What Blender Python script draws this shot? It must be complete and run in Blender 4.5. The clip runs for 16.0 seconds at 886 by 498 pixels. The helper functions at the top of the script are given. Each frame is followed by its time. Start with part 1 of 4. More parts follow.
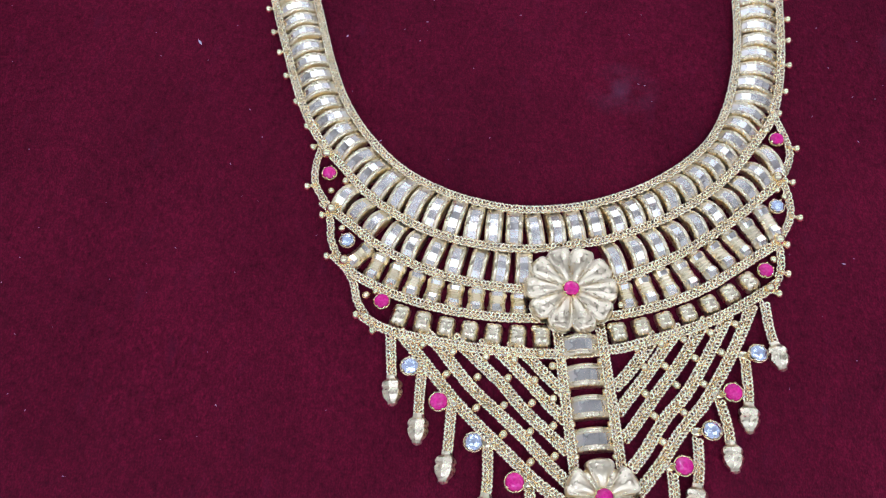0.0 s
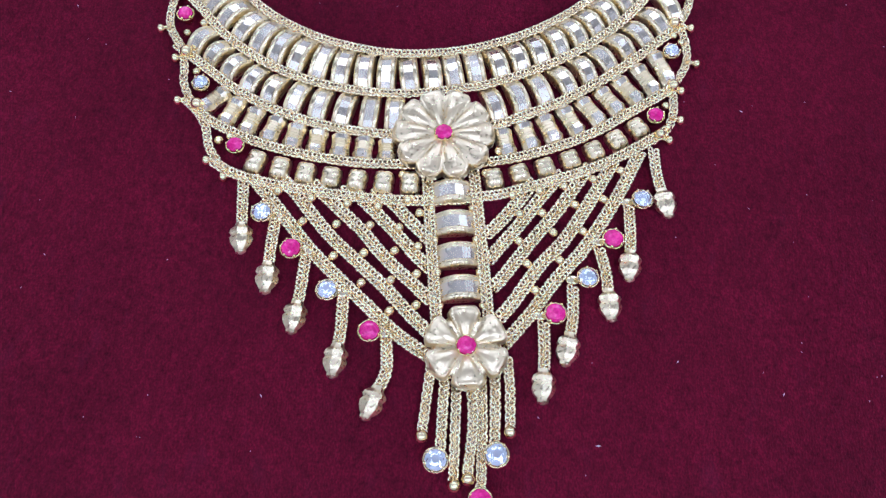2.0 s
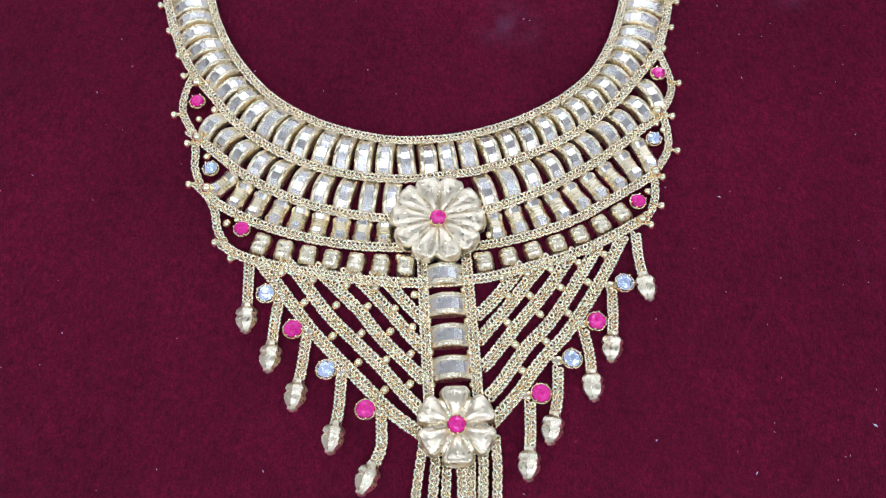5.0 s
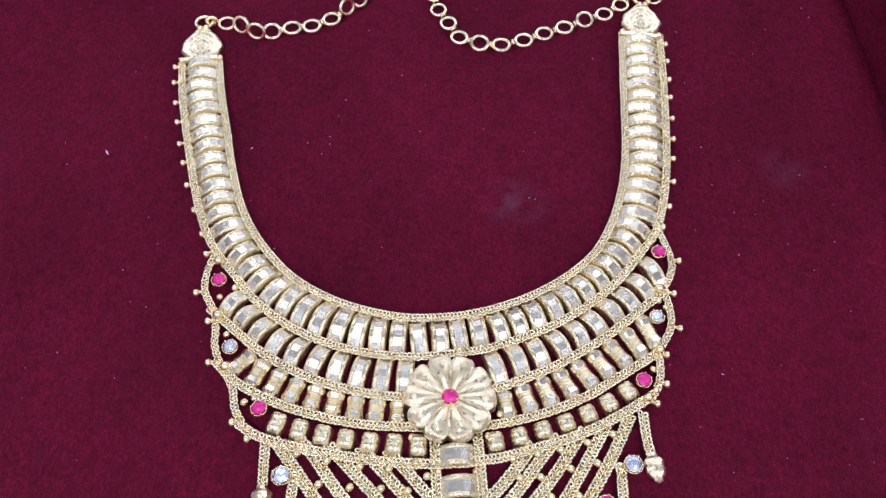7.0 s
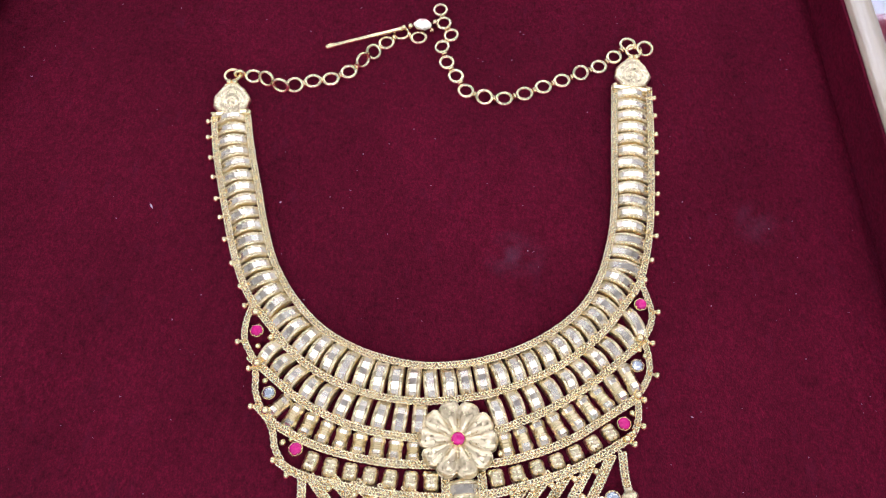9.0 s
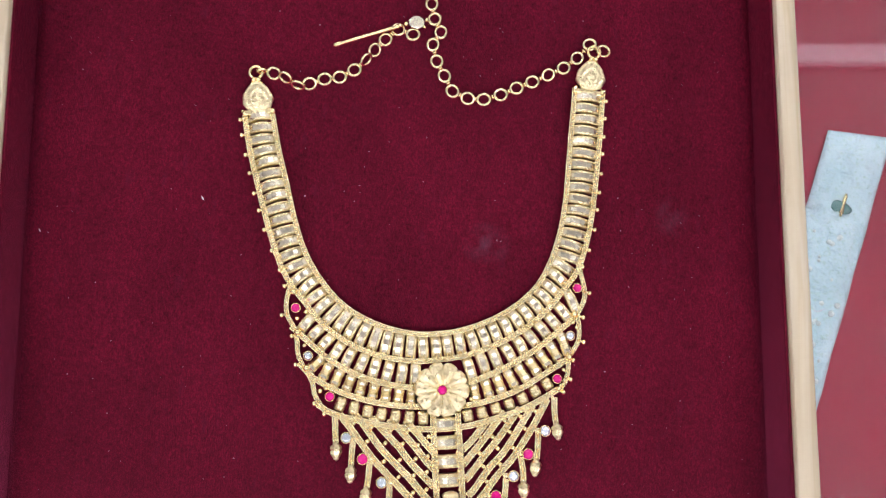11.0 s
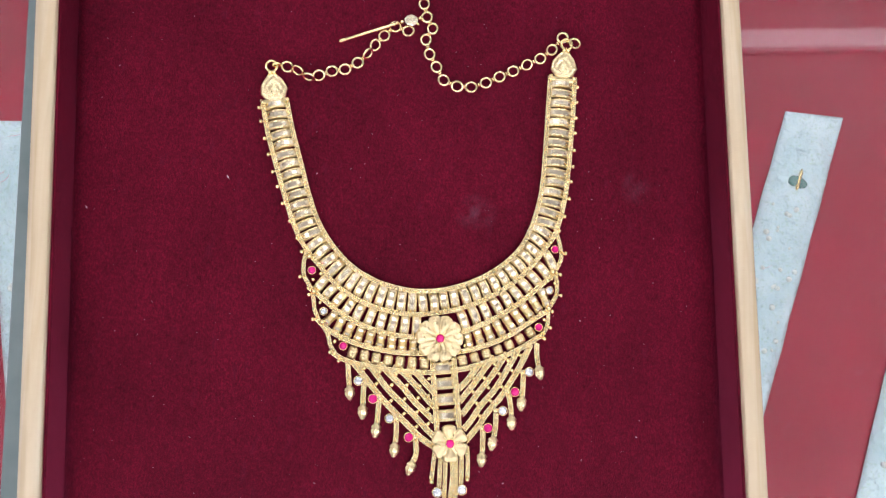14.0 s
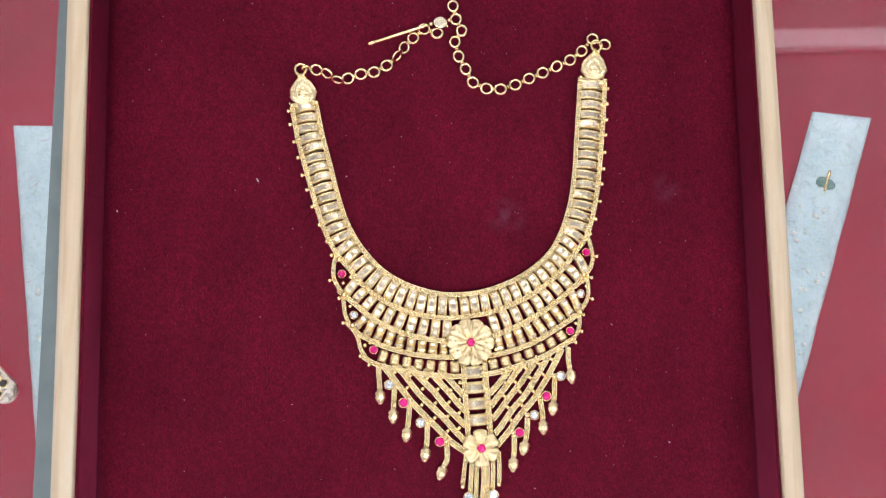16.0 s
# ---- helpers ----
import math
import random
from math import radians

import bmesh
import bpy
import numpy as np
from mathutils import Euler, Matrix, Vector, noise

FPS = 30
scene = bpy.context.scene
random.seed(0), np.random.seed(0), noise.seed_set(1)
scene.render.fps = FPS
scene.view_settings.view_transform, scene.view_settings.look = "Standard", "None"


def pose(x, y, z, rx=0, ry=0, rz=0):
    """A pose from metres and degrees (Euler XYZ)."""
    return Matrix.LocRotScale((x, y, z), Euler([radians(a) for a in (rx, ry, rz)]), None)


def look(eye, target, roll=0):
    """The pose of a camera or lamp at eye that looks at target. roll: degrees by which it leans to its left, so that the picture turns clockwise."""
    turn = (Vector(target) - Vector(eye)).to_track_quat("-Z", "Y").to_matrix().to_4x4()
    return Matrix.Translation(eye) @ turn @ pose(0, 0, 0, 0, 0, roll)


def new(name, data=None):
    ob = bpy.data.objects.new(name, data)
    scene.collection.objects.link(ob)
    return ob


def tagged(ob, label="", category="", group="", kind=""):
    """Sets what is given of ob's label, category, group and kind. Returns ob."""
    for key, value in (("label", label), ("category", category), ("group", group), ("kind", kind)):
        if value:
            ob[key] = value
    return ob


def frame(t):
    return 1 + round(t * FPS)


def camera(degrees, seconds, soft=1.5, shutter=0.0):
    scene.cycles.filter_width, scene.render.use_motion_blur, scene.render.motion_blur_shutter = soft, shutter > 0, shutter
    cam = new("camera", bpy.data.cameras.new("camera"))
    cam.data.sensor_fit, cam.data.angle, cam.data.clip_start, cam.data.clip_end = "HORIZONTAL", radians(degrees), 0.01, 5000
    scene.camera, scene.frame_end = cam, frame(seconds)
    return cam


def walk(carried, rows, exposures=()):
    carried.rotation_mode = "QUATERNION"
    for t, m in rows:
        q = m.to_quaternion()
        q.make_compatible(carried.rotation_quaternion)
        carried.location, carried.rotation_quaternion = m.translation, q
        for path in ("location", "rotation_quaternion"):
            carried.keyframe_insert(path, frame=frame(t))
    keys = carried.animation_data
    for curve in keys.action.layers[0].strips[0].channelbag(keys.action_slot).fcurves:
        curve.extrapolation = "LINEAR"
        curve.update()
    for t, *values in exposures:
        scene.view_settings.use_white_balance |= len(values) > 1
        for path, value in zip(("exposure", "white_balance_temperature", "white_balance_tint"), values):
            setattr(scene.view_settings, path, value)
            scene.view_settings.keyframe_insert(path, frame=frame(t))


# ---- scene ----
cam = camera(56.921, 16.0, soft=1.25)
PATH = [
    (0, (-0.02631, -0.07681, 0.18539), (-0.03349, 0.05316, -0.08490), -1.92),
    (0.5, (-0.02292, -0.08531, 0.18411), (-0.02291, 0.04317, -0.08699), 0.64),
    (1, (-0.01628, -0.08906, 0.17492), (-0.01232, 0.03652, -0.09750), 2.46),
    (1.5, (-0.00292, -0.07891, 0.15650), (-0.00028, 0.04316, -0.11753), 2.26),
    (2, (-0.00148, -0.09545, 0.15761), (0.00145, 0.02579, -0.11679), 2.31),
    (2.5, (0.00459, -0.09759, 0.15816), (0.00862, 0.01530, -0.11976), 2.85),
    (3, (0.01003, -0.09369, 0.16068), (0.01456, 0.01334, -0.11954), 3.18),
    (3.5, (0.00754, -0.09820, 0.16219), (0.01339, 0.00407, -0.11978), 3.90),
    (4, (0.00559, -0.09465, 0.17193), (0.00795, 0.02040, -0.10513), 1.90),
    (4.2, (0.00433, -0.09267, 0.17240), (0.00743, 0.02847, -0.10203), 2.29),
    (6.3, (-0.00025, -0.08367, 0.17664), (-0.00522, 0.05702, -0.08828), -0.13),
    (6.5, (-0.00062, -0.08157, 0.17861), (-0.00457, 0.06667, -0.08218), 0.23),
    (7, (-0.00181, -0.07889, 0.18655), (-0.00290, 0.08768, -0.06296), 1.07),
    (7.5, (-0.00157, -0.07874, 0.18538), (-0.00178, 0.09460, -0.05947), 1.20),
    (8, (-0.00224, -0.07827, 0.18419), (-0.00199, 0.09705, -0.05925), 1.29),
    (8.2, (-0.00295, -0.07816, 0.18547), (-0.00397, 0.09661, -0.05836), 0.89),
    (10.3, (-0.01559, -0.00901, 0.32458), (-0.00592, 0.05999, 0.03278), 10.07),
    (10.5, (-0.01824, 0.00008, 0.32838), (-0.00458, 0.06206, 0.03517), 14.44),
    (11, (-0.01947, 0.00457, 0.34127), (-0.00360, 0.05210, 0.04549), 20.36),
    (11.5, (-0.02145, -0.00354, 0.36006), (-0.00308, 0.03994, 0.06379), 24.60),
    (12, (-0.02298, -0.00748, 0.37224), (-0.00324, 0.03270, 0.07560), 27.76),
    (12.5, (-0.02309, -0.01463, 0.37943), (-0.00336, 0.02873, 0.08324), 25.85),
    (13, (-0.02207, -0.01947, 0.38775), (-0.00168, 0.02406, 0.09163), 26.23),
    (13.5, (-0.01909, -0.01869, 0.39437), (0.00301, 0.02375, 0.09821), 28.34),
    (14, (-0.02774, -0.01378, 0.39144), (-0.00578, 0.02991, 0.09545), 27.46),
    (14.5, (-0.04442, -0.01785, 0.38468), (-0.03208, 0.02936, 0.08867), 15.77),
    (15, (-0.03675, -0.01606, 0.38559), (-0.02297, 0.02668, 0.08897), 18.91),
    (15.5, (-0.03602, -0.01413, 0.39118), (-0.02088, 0.02800, 0.09454), 20.65),
    (16, (-0.03465, -0.01325, 0.38874), (-0.01835, 0.03135, 0.09252), 20.78),
]
walk(cam, [(t, look(eye, target, roll)) for t, eye, target, roll in PATH],
     exposures=[(0.0, -0.08, 4600, 23.0), (2.2, 0.03, 4530, 25.0), (3.1, 0.11, 4550, 28.0), (4.2, 0.04, 4570, 24.0), (6.5, 0.06, 4600, 20.0), (7.5, 0.2, 5050, 27.0), (8.2, 0.1, 5100, 27.0), (10.3, 0.22, 5450, 18.0), (12.0, 0.32, 5880, 19.0), (16.0, 0.34, 5900, 20.0)])

# ---- world and lamps ----
MM = 0.001
world = bpy.data.worlds.new("shop_air")
scene.world = world
world.use_nodes = True
world.node_tree.nodes["Background"].inputs["Color"].default_value = (0.9, 0.95, 1.0, 1)
world.node_tree.nodes["Background"].inputs["Strength"].default_value = 0.2
PANEL_LIGHT = 3.7
TUBE_LIGHT = 1.5
SPOT_LIGHT = 70.0


# ---- materials ----
def material(name, colour, rough=0.5, metal=0.0, **more):
    m = bpy.data.materials.new(name)
    m.use_nodes = True
    b = m.node_tree.nodes["Principled BSDF"]
    b.inputs["Base Color"].default_value = (*colour, 1)
    b.inputs["Roughness"].default_value = rough
    b.inputs["Metallic"].default_value = metal
    for key, value in more.items():
        b.inputs[key.replace("_", " ")].default_value = value
    return m


def nodes_of(m):
    return m.node_tree.nodes, m.node_tree.links, m.node_tree.nodes["Principled BSDF"]


def noise_node(m, scale, detail=4.0, stretch=(1, 1, 1), distortion=0.0):
    n, l, _ = nodes_of(m)
    co, mp, tx = n.new("ShaderNodeTexCoord"), n.new("ShaderNodeMapping"), n.new("ShaderNodeTexNoise")
    mp.inputs["Scale"].default_value = stretch
    tx.inputs["Scale"].default_value, tx.inputs["Detail"].default_value, tx.inputs["Distortion"].default_value = scale, detail, distortion
    l.new(co.outputs["Object"], mp.inputs["Vector"])
    l.new(mp.outputs["Vector"], tx.inputs["Vector"])
    return tx.outputs["Fac"]


def ramp(m, fac, stops):
    n, l, _ = nodes_of(m)
    r = n.new("ShaderNodeValToRGB")
    while len(r.color_ramp.elements) < len(stops):
        r.color_ramp.elements.new(0.5)
    for e, (p, c) in zip(r.color_ramp.elements, stops):
        e.position, e.color = p, (*c, 1)
    l.new(fac, r.inputs["Fac"])
    return r.outputs["Color"]


def mix(m, a, b, fac, mode="MIX"):
    n, l, _ = nodes_of(m)
    x = n.new("ShaderNodeMix")
    x.data_type, x.blend_type = "RGBA", mode
    for socket, value in ((x.inputs[0], fac), (x.inputs[6], a), (x.inputs[7], b)):
        if hasattr(value, "links"):
            l.new(value, socket)
        else:
            socket.default_value = value if not isinstance(value, tuple) else (*value, 1)
    return x.outputs[2]


def bump(m, height, strength, distance):
    n, l, b = nodes_of(m)
    x = n.new("ShaderNodeBump")
    x.inputs["Strength"].default_value, x.inputs["Distance"].default_value = strength, distance
    l.new(height, x.inputs["Height"])
    if b.inputs["Normal"].links:
        l.new(b.inputs["Normal"].links[0].from_socket, x.inputs["Normal"])
    l.new(x.outputs["Normal"], b.inputs["Normal"])


def set_colour(m, socket, name="Base Color"):
    n, l, b = nodes_of(m)
    l.new(socket, b.inputs[name])


def grey_ramp(m, fac, low, high, a=0.3, b=0.7):
    return ramp(m, fac, [(a, (low, low, low)), (b, (high, high, high))])


GOLD = (0.95, 0.78, 0.41)
gold = material("polished_gold", GOLD, 0.13, 1.0)
set_colour(gold, grey_ramp(gold, noise_node(gold, 900, 3), 0.08, 0.24), "Roughness")
bump(gold, noise_node(gold, 700, 2), 0.12, 0.0003)
satin = material("satin_gold", (0.95, 0.80, 0.46), 0.36, 1.0)
set_colour(satin, grey_ramp(satin, noise_node(satin, 1500, 4), 0.20, 0.42), "Roughness")
bump(satin, noise_node(satin, 5200, 2), 0.25, 0.0001)
link_gold = material("chain_gold", (1.0, 0.82, 0.48), 0.12, 1.0)
set_colour(link_gold, ramp(link_gold, noise_node(link_gold, 1300, 3), [(0.3, (0.84, 0.67, 0.33)), (0.65, (0.92, 0.80, 0.50))]))
facet_gold = material("mirror_cut_gold", (0.93, 0.83, 0.62), 0.2, 1.0)
set_colour(facet_gold, grey_ramp(facet_gold, noise_node(facet_gold, 350, 2), 0.17, 0.32), "Roughness")
ruby = material("pink_stone", (0.90, 0.006, 0.28), 0.06, 0.0, Coat_Weight=0.7, Coat_Roughness=0.03, IOR=1.6)
# Random pinks in the colour imitate brightly and dimly lit facets.
set_colour(ruby, ramp(ruby, noise_node(ruby, 1500, 2), [(0.36, (0.80, 0.003, 0.19)), (0.62, (1.0, 0.016, 0.31))]))
crystal = material("clear_stone", (0.93, 0.96, 1.0), 0.06, 0.85, IOR=2.0, Coat_Weight=1.0, Coat_Roughness=0.02)
bump(crystal, noise_node(crystal, 700, 0), 0.35, 0.0008)
bump(ruby, noise_node(ruby, 700, 0), 0.25, 0.0005)

velvet = material("maroon_velvet", (0.14, 0.006, 0.026), 0.85, 0.0, Sheen_Weight=1.0, Sheen_Roughness=0.30, Specular_IOR_Level=0.15)
velvet.node_tree.nodes["Principled BSDF"].inputs["Sheen Tint"].default_value = (1.0, 0.13, 0.32, 1)
_nap = ramp(velvet, noise_node(velvet, 28, 4, (1, 0.6, 1)), [(0.3, (0.104, 0.0022, 0.0138)), (0.7, (0.150, 0.0042, 0.0208))])
_pile = ramp(velvet, noise_node(velvet, 1050, 5, (1, 0.6, 1)), [(0.3, (0.50, 0.50, 0.52)), (0.7, (1.52, 1.49, 1.52))])
_tuft = ramp(velvet, noise_node(velvet, 420, 4, (1, 0.7, 1), 0.6), [(0.3, (0.76, 0.76, 0.77)), (0.7, (1.26, 1.25, 1.26))])
_base = mix(velvet, mix(velvet, _nap, _tuft, 0.8, "MULTIPLY"), _pile, 0.55, "MULTIPLY")
_worn = ramp(velvet, noise_node(velvet, 260, 5, (1, 0.35, 1)), [(0.60, (0, 0, 0)), (0.82, (0.35, 0.35, 0.35))])
_clump = ramp(velvet, noise_node(velvet, 2600, 2, (1, 0.7, 1)), [(0.3, (0.5, 0.5, 0.5)), (0.72, (1.75, 1.70, 1.74))])
_cloth = mix(velvet, mix(velvet, _base, _clump, 0.55, "MULTIPLY"), (0.15, 0.014, 0.045), _worn)


def smudge(m, below, x, y, size, stretch, colour, strength):
    """A soft dusty mark lying on the cloth round (x, y), in metres."""
    n, l, _ = nodes_of(m)
    co, mp, length = n.new("ShaderNodeTexCoord"), n.new("ShaderNodeMapping"), n.new("ShaderNodeVectorMath")
    mp.inputs["Location"].default_value = (-x / size, -y / size * stretch, 0)
    mp.inputs["Scale"].default_value = (1 / size, stretch / size, 0)
    length.operation = "LENGTH"
    l.new(co.outputs["Object"], mp.inputs["Vector"])
    l.new(mp.outputs["Vector"], length.inputs[0])
    spot = ramp(m, length.outputs["Value"], [(0.0, (1, 1, 1)), (1.0, (0, 0, 0))])
    dust = ramp(m, noise_node(m, 190, 5), [(0.38, (0, 0, 0)), (0.72, (strength, strength, strength))])
    return mix(m, below, colour, mix(m, spot, dust, 1.0, "MULTIPLY"))


_cloth = smudge(velvet, _cloth, 0.0175, 0.0625, 0.012, 1.2, (0.20, 0.09, 0.14), 0.5)
_cloth = smudge(velvet, _cloth, 0.097, 0.077, 0.010, 1.0, (0.20, 0.09, 0.14), 0.3)
set_colour(velvet, _cloth)
# Shading normal tilted towards -y to force a light-to-dark gradient over the velvet.
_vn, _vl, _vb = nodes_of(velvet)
_upright, _shade_tilt, _unit = _vn.new("ShaderNodeTexCoord"), _vn.new("ShaderNodeVectorMath"), _vn.new("ShaderNodeVectorMath")
_shade_tilt.operation, _unit.operation = "ADD", "NORMALIZE"
_shade_tilt.inputs[1].default_value = (0.0, -0.85, 0.0)
_vl.new(_upright.outputs["Normal"], _shade_tilt.inputs[0])
_vl.new(_shade_tilt.outputs[0], _unit.inputs[0])
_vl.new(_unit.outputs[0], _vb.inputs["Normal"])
bump(velvet, noise_node(velvet, 2600, 3, (1, 0.5, 1)), 0.5, 0.0006)
bump(velvet, noise_node(velvet, 45, 3), 0.25, 0.002)

wood = material("lacquered_pine", (0.74, 0.62, 0.44), 0.25, 0.0, Coat_Weight=0.8, Coat_Roughness=0.06)
_grain = noise_node(wood, 40, 5, (4, 0.25, 4), 0.8)
set_colour(wood, ramp(wood, _grain, [(0.3, (0.68, 0.53, 0.32)), (0.55, (0.77, 0.64, 0.43)), (0.8, (0.83, 0.73, 0.54))]))
bump(wood, noise_node(wood, 300, 4, (4, 0.15, 4)), 0.12, 0.0005)
board = material("grey_green_board", (0.10, 0.145, 0.14), 0.45)
set_colour(board, ramp(board, noise_node(board, 60, 5), [(0.3, (0.17, 0.225, 0.225)), (0.75, (0.23, 0.29, 0.29))]))
bump(board, noise_node(board, 400, 3), 0.15, 0.0004)
red_shelf = material("red_laminate", (0.50, 0.008, 0.028), 0.35)
set_colour(red_shelf, ramp(red_shelf, noise_node(red_shelf, 7, 5), [(0.3, (0.31, 0.002, 0.026)), (0.7, (0.41, 0.004, 0.036))]))
bump(red_shelf, noise_node(red_shelf, 250, 3), 0.08, 0.0006)
glass = material("counter_glass", (0.96, 1.0, 0.98), 0.01, 0.0, Transmission_Weight=1.0, IOR=1.5)
# White diffuse mixed into the glass paints on the ceiling's pale reflected veil.
_n, _l, _b = nodes_of(glass)
_painted_veil, _veil_mix = _n.new("ShaderNodeBsdfDiffuse"), _n.new("ShaderNodeMixShader")
_painted_veil.inputs["Color"].default_value = (0.80, 0.80, 0.84, 1)
_l.new(grey_ramp(glass, noise_node(glass, 9, 5), 0.003, 0.014, 0.35, 0.7), _veil_mix.inputs[0])
_l.new(_b.outputs[0], _veil_mix.inputs[1])
_l.new(_painted_veil.outputs[0], _veil_mix.inputs[2])
_l.new(_veil_mix.outputs[0], _n["Material Output"].inputs["Surface"])
plastic = material("milky_pouch", (0.66, 0.80, 0.82), 0.16, 0.0, Coat_Weight=0.7, Coat_Roughness=0.06)
_film_tone = ramp(plastic, noise_node(plastic, 42, 3), [(0.3, (0.58, 0.76, 0.81)), (0.7, (0.74, 0.88, 0.92))])
_filling = ramp(plastic, noise_node(plastic, 420, 3), [(0.52, (1.0, 1.0, 1.0)), (0.72, (0.80, 0.86, 0.74))])
set_colour(plastic, mix(plastic, _film_tone, _filling, 1.0, "MULTIPLY"))
bump(plastic, noise_node(plastic, 120, 2, (1, 1, 1), 0.6), 0.8, 0.004)
green_stone = material("green_enamel", (0.13, 0.27, 0.24), 0.2, 0.0, Coat_Weight=0.5)
pearl = material("pale_bead", (0.84, 0.89, 0.85), 0.12, 0.0, Coat_Weight=0.4)
dark_stone = material("dark_stone", (0.09, 0.085, 0.07), 0.12, 0.3)
scratch_mat = material("pale_scratch", (0.62, 0.36, 0.42), 0.6)
clip_metal = material("pale_silver_gilt", (0.90, 0.85, 0.74), 0.32, 1.0)
set_colour(clip_metal, grey_ramp(clip_metal, noise_node(clip_metal, 500, 4), 0.2, 0.45), "Roughness")
matte = material("matte_gold", (0.96, 0.79, 0.45), 0.3, 1.0)
set_colour(matte, grey_ramp(matte, noise_node(matte, 1300, 4), 0.24, 0.42), "Roughness")
bump(matte, noise_node(matte, 4200, 2), 0.35, 0.0001)
lint_mat = material("white_lint", (0.75, 0.68, 0.68), 0.9)
plaster = material("white_wall_paint", (0.78, 0.77, 0.74), 0.7)
set_colour(plaster, ramp(plaster, noise_node(plaster, 3, 4), [(0.3, (0.74, 0.73, 0.70)), (0.7, (0.82, 0.81, 0.78))]))
ceiling_paint = material("white_ceiling_paint", (0.85, 0.85, 0.84), 0.8)
set_colour(ceiling_paint, ramp(ceiling_paint, noise_node(ceiling_paint, 2, 3), [(0.3, (0.82, 0.82, 0.81)), (0.7, (0.88, 0.88, 0.87))]))
tile = material("pale_floor_tile", (0.55, 0.52, 0.47), 0.25)
set_colour(tile, ramp(tile, noise_node(tile, 4, 5), [(0.3, (0.50, 0.47, 0.42)), (0.7, (0.60, 0.57, 0.52))]))
cabinet_paint = material("brown_cabinet_laminate", (0.20, 0.11, 0.06), 0.4)
set_colour(cabinet_paint, ramp(cabinet_paint, noise_node(cabinet_paint, 12, 5, (6, 6, 0.4)), [(0.3, (0.15, 0.08, 0.04)), (0.7, (0.25, 0.14, 0.08))]))
metal = material("brushed_steel", (0.6, 0.6, 0.6), 0.3, 1.0)


def glow(name, colour, strength):
    m = material(name, (0.8, 0.8, 0.8), 0.5)
    b = m.node_tree.nodes["Principled BSDF"]
    b.inputs["Emission Color"].default_value = (*colour, 1)
    b.inputs["Emission Strength"].default_value = strength
    return m


panel_glow = glow("led_diffuser", (1.0, 0.98, 0.95), PANEL_LIGHT)
spot_glow = glow("spot_lens", (1.0, 0.99, 0.97), SPOT_LIGHT)
tube_glow = glow("tube_diffuser", (1.0, 0.98, 0.95), TUBE_LIGHT)


# ---- building helpers ----
def mesh_of(name, verts, faces, mats, smooth=False, slots=None):
    me = bpy.data.meshes.new(name)
    me.from_pydata([tuple(map(float, v)) for v in verts], [], [tuple(map(int, f)) for f in faces])
    for m in mats if isinstance(mats, (list, tuple)) else [mats]:
        me.materials.append(m)
    if slots is not None:
        me.polygons.foreach_set("material_index", np.array(slots, dtype=np.int32))
    me.polygons.foreach_set("use_smooth", np.full(len(me.polygons), bool(smooth)) if not hasattr(smooth, "__len__") else np.array(smooth, dtype=bool))
    me.update()
    return me


def part(name, data, parent, label="", m=None):
    ob = new(name, data)
    ob.parent = parent
    if m is not None:
        ob.matrix_basis = m
    if label:
        tagged(ob, label)
    return ob


def thing(name, label, category, group="", kind="", at=(0, 0, 0)):
    ob = new(name)
    ob.location = at
    ob.empty_display_size = 0.02
    return tagged(ob, label, category, group, kind)


def box_mesh(name, lo, hi, mat, bevel=0.0, segments=2):
    bm = bmesh.new()
    bmesh.ops.create_cube(bm, size=1)
    lo, hi = Vector(lo), Vector(hi)
    for v in bm.verts:
        v.co = Vector((lo[i] + (v.co[i] + 0.5) * (hi[i] - lo[i]) for i in range(3)))
    if bevel:
        bmesh.ops.bevel(bm, geom=bm.edges[:], offset=bevel, segments=segments, affect="EDGES", profile=0.5)
    me = bpy.data.meshes.new(name)
    bm.to_mesh(me)
    bm.free()
    me.materials.append(mat)
    return me


def torus_arrays(r, tube, seg=10, ring=5, stretch=1.0):
    v, f = [], []
    for i in range(seg):
        a = 2 * math.pi * i / seg
        for j in range(ring):
            b = 2 * math.pi * j / ring
            v.append(((r + tube * math.cos(b)) * math.cos(a) * stretch, (r + tube * math.cos(b)) * math.sin(a), tube * math.sin(b)))
            f.append((i * ring + j, ((i + 1) % seg) * ring + j, ((i + 1) % seg) * ring + (j + 1) % ring, i * ring + (j + 1) % ring))
    return np.array(v), np.array(f)


def lathe(name, profile, seg, mats, smooth=True, slots=None, stretch=1.0, twist=0.0):
    """A turned body: profile of (radius, z), open ends closed by caps."""
    v, f, s = [], [], []
    for k, (r, z) in enumerate(profile):
        for i in range(seg):
            a = 2 * math.pi * (i + twist * (k % 2)) / seg
            v.append((r * math.cos(a) * stretch, r * math.sin(a), z))
    for k in range(len(profile) - 1):
        for i in range(seg):
            f.append((k * seg + i, k * seg + (i + 1) % seg, (k + 1) * seg + (i + 1) % seg, (k + 1) * seg + i))
            s.append(slots[k] if slots else 0)
    f.append(tuple(range(seg))[::-1])
    f.append(tuple((len(profile) - 1) * seg + i for i in range(seg)))
    s += [slots[0] if slots else 0, slots[-1] if slots else 0]
    return mesh_of(name, v, f, mats, smooth, s)


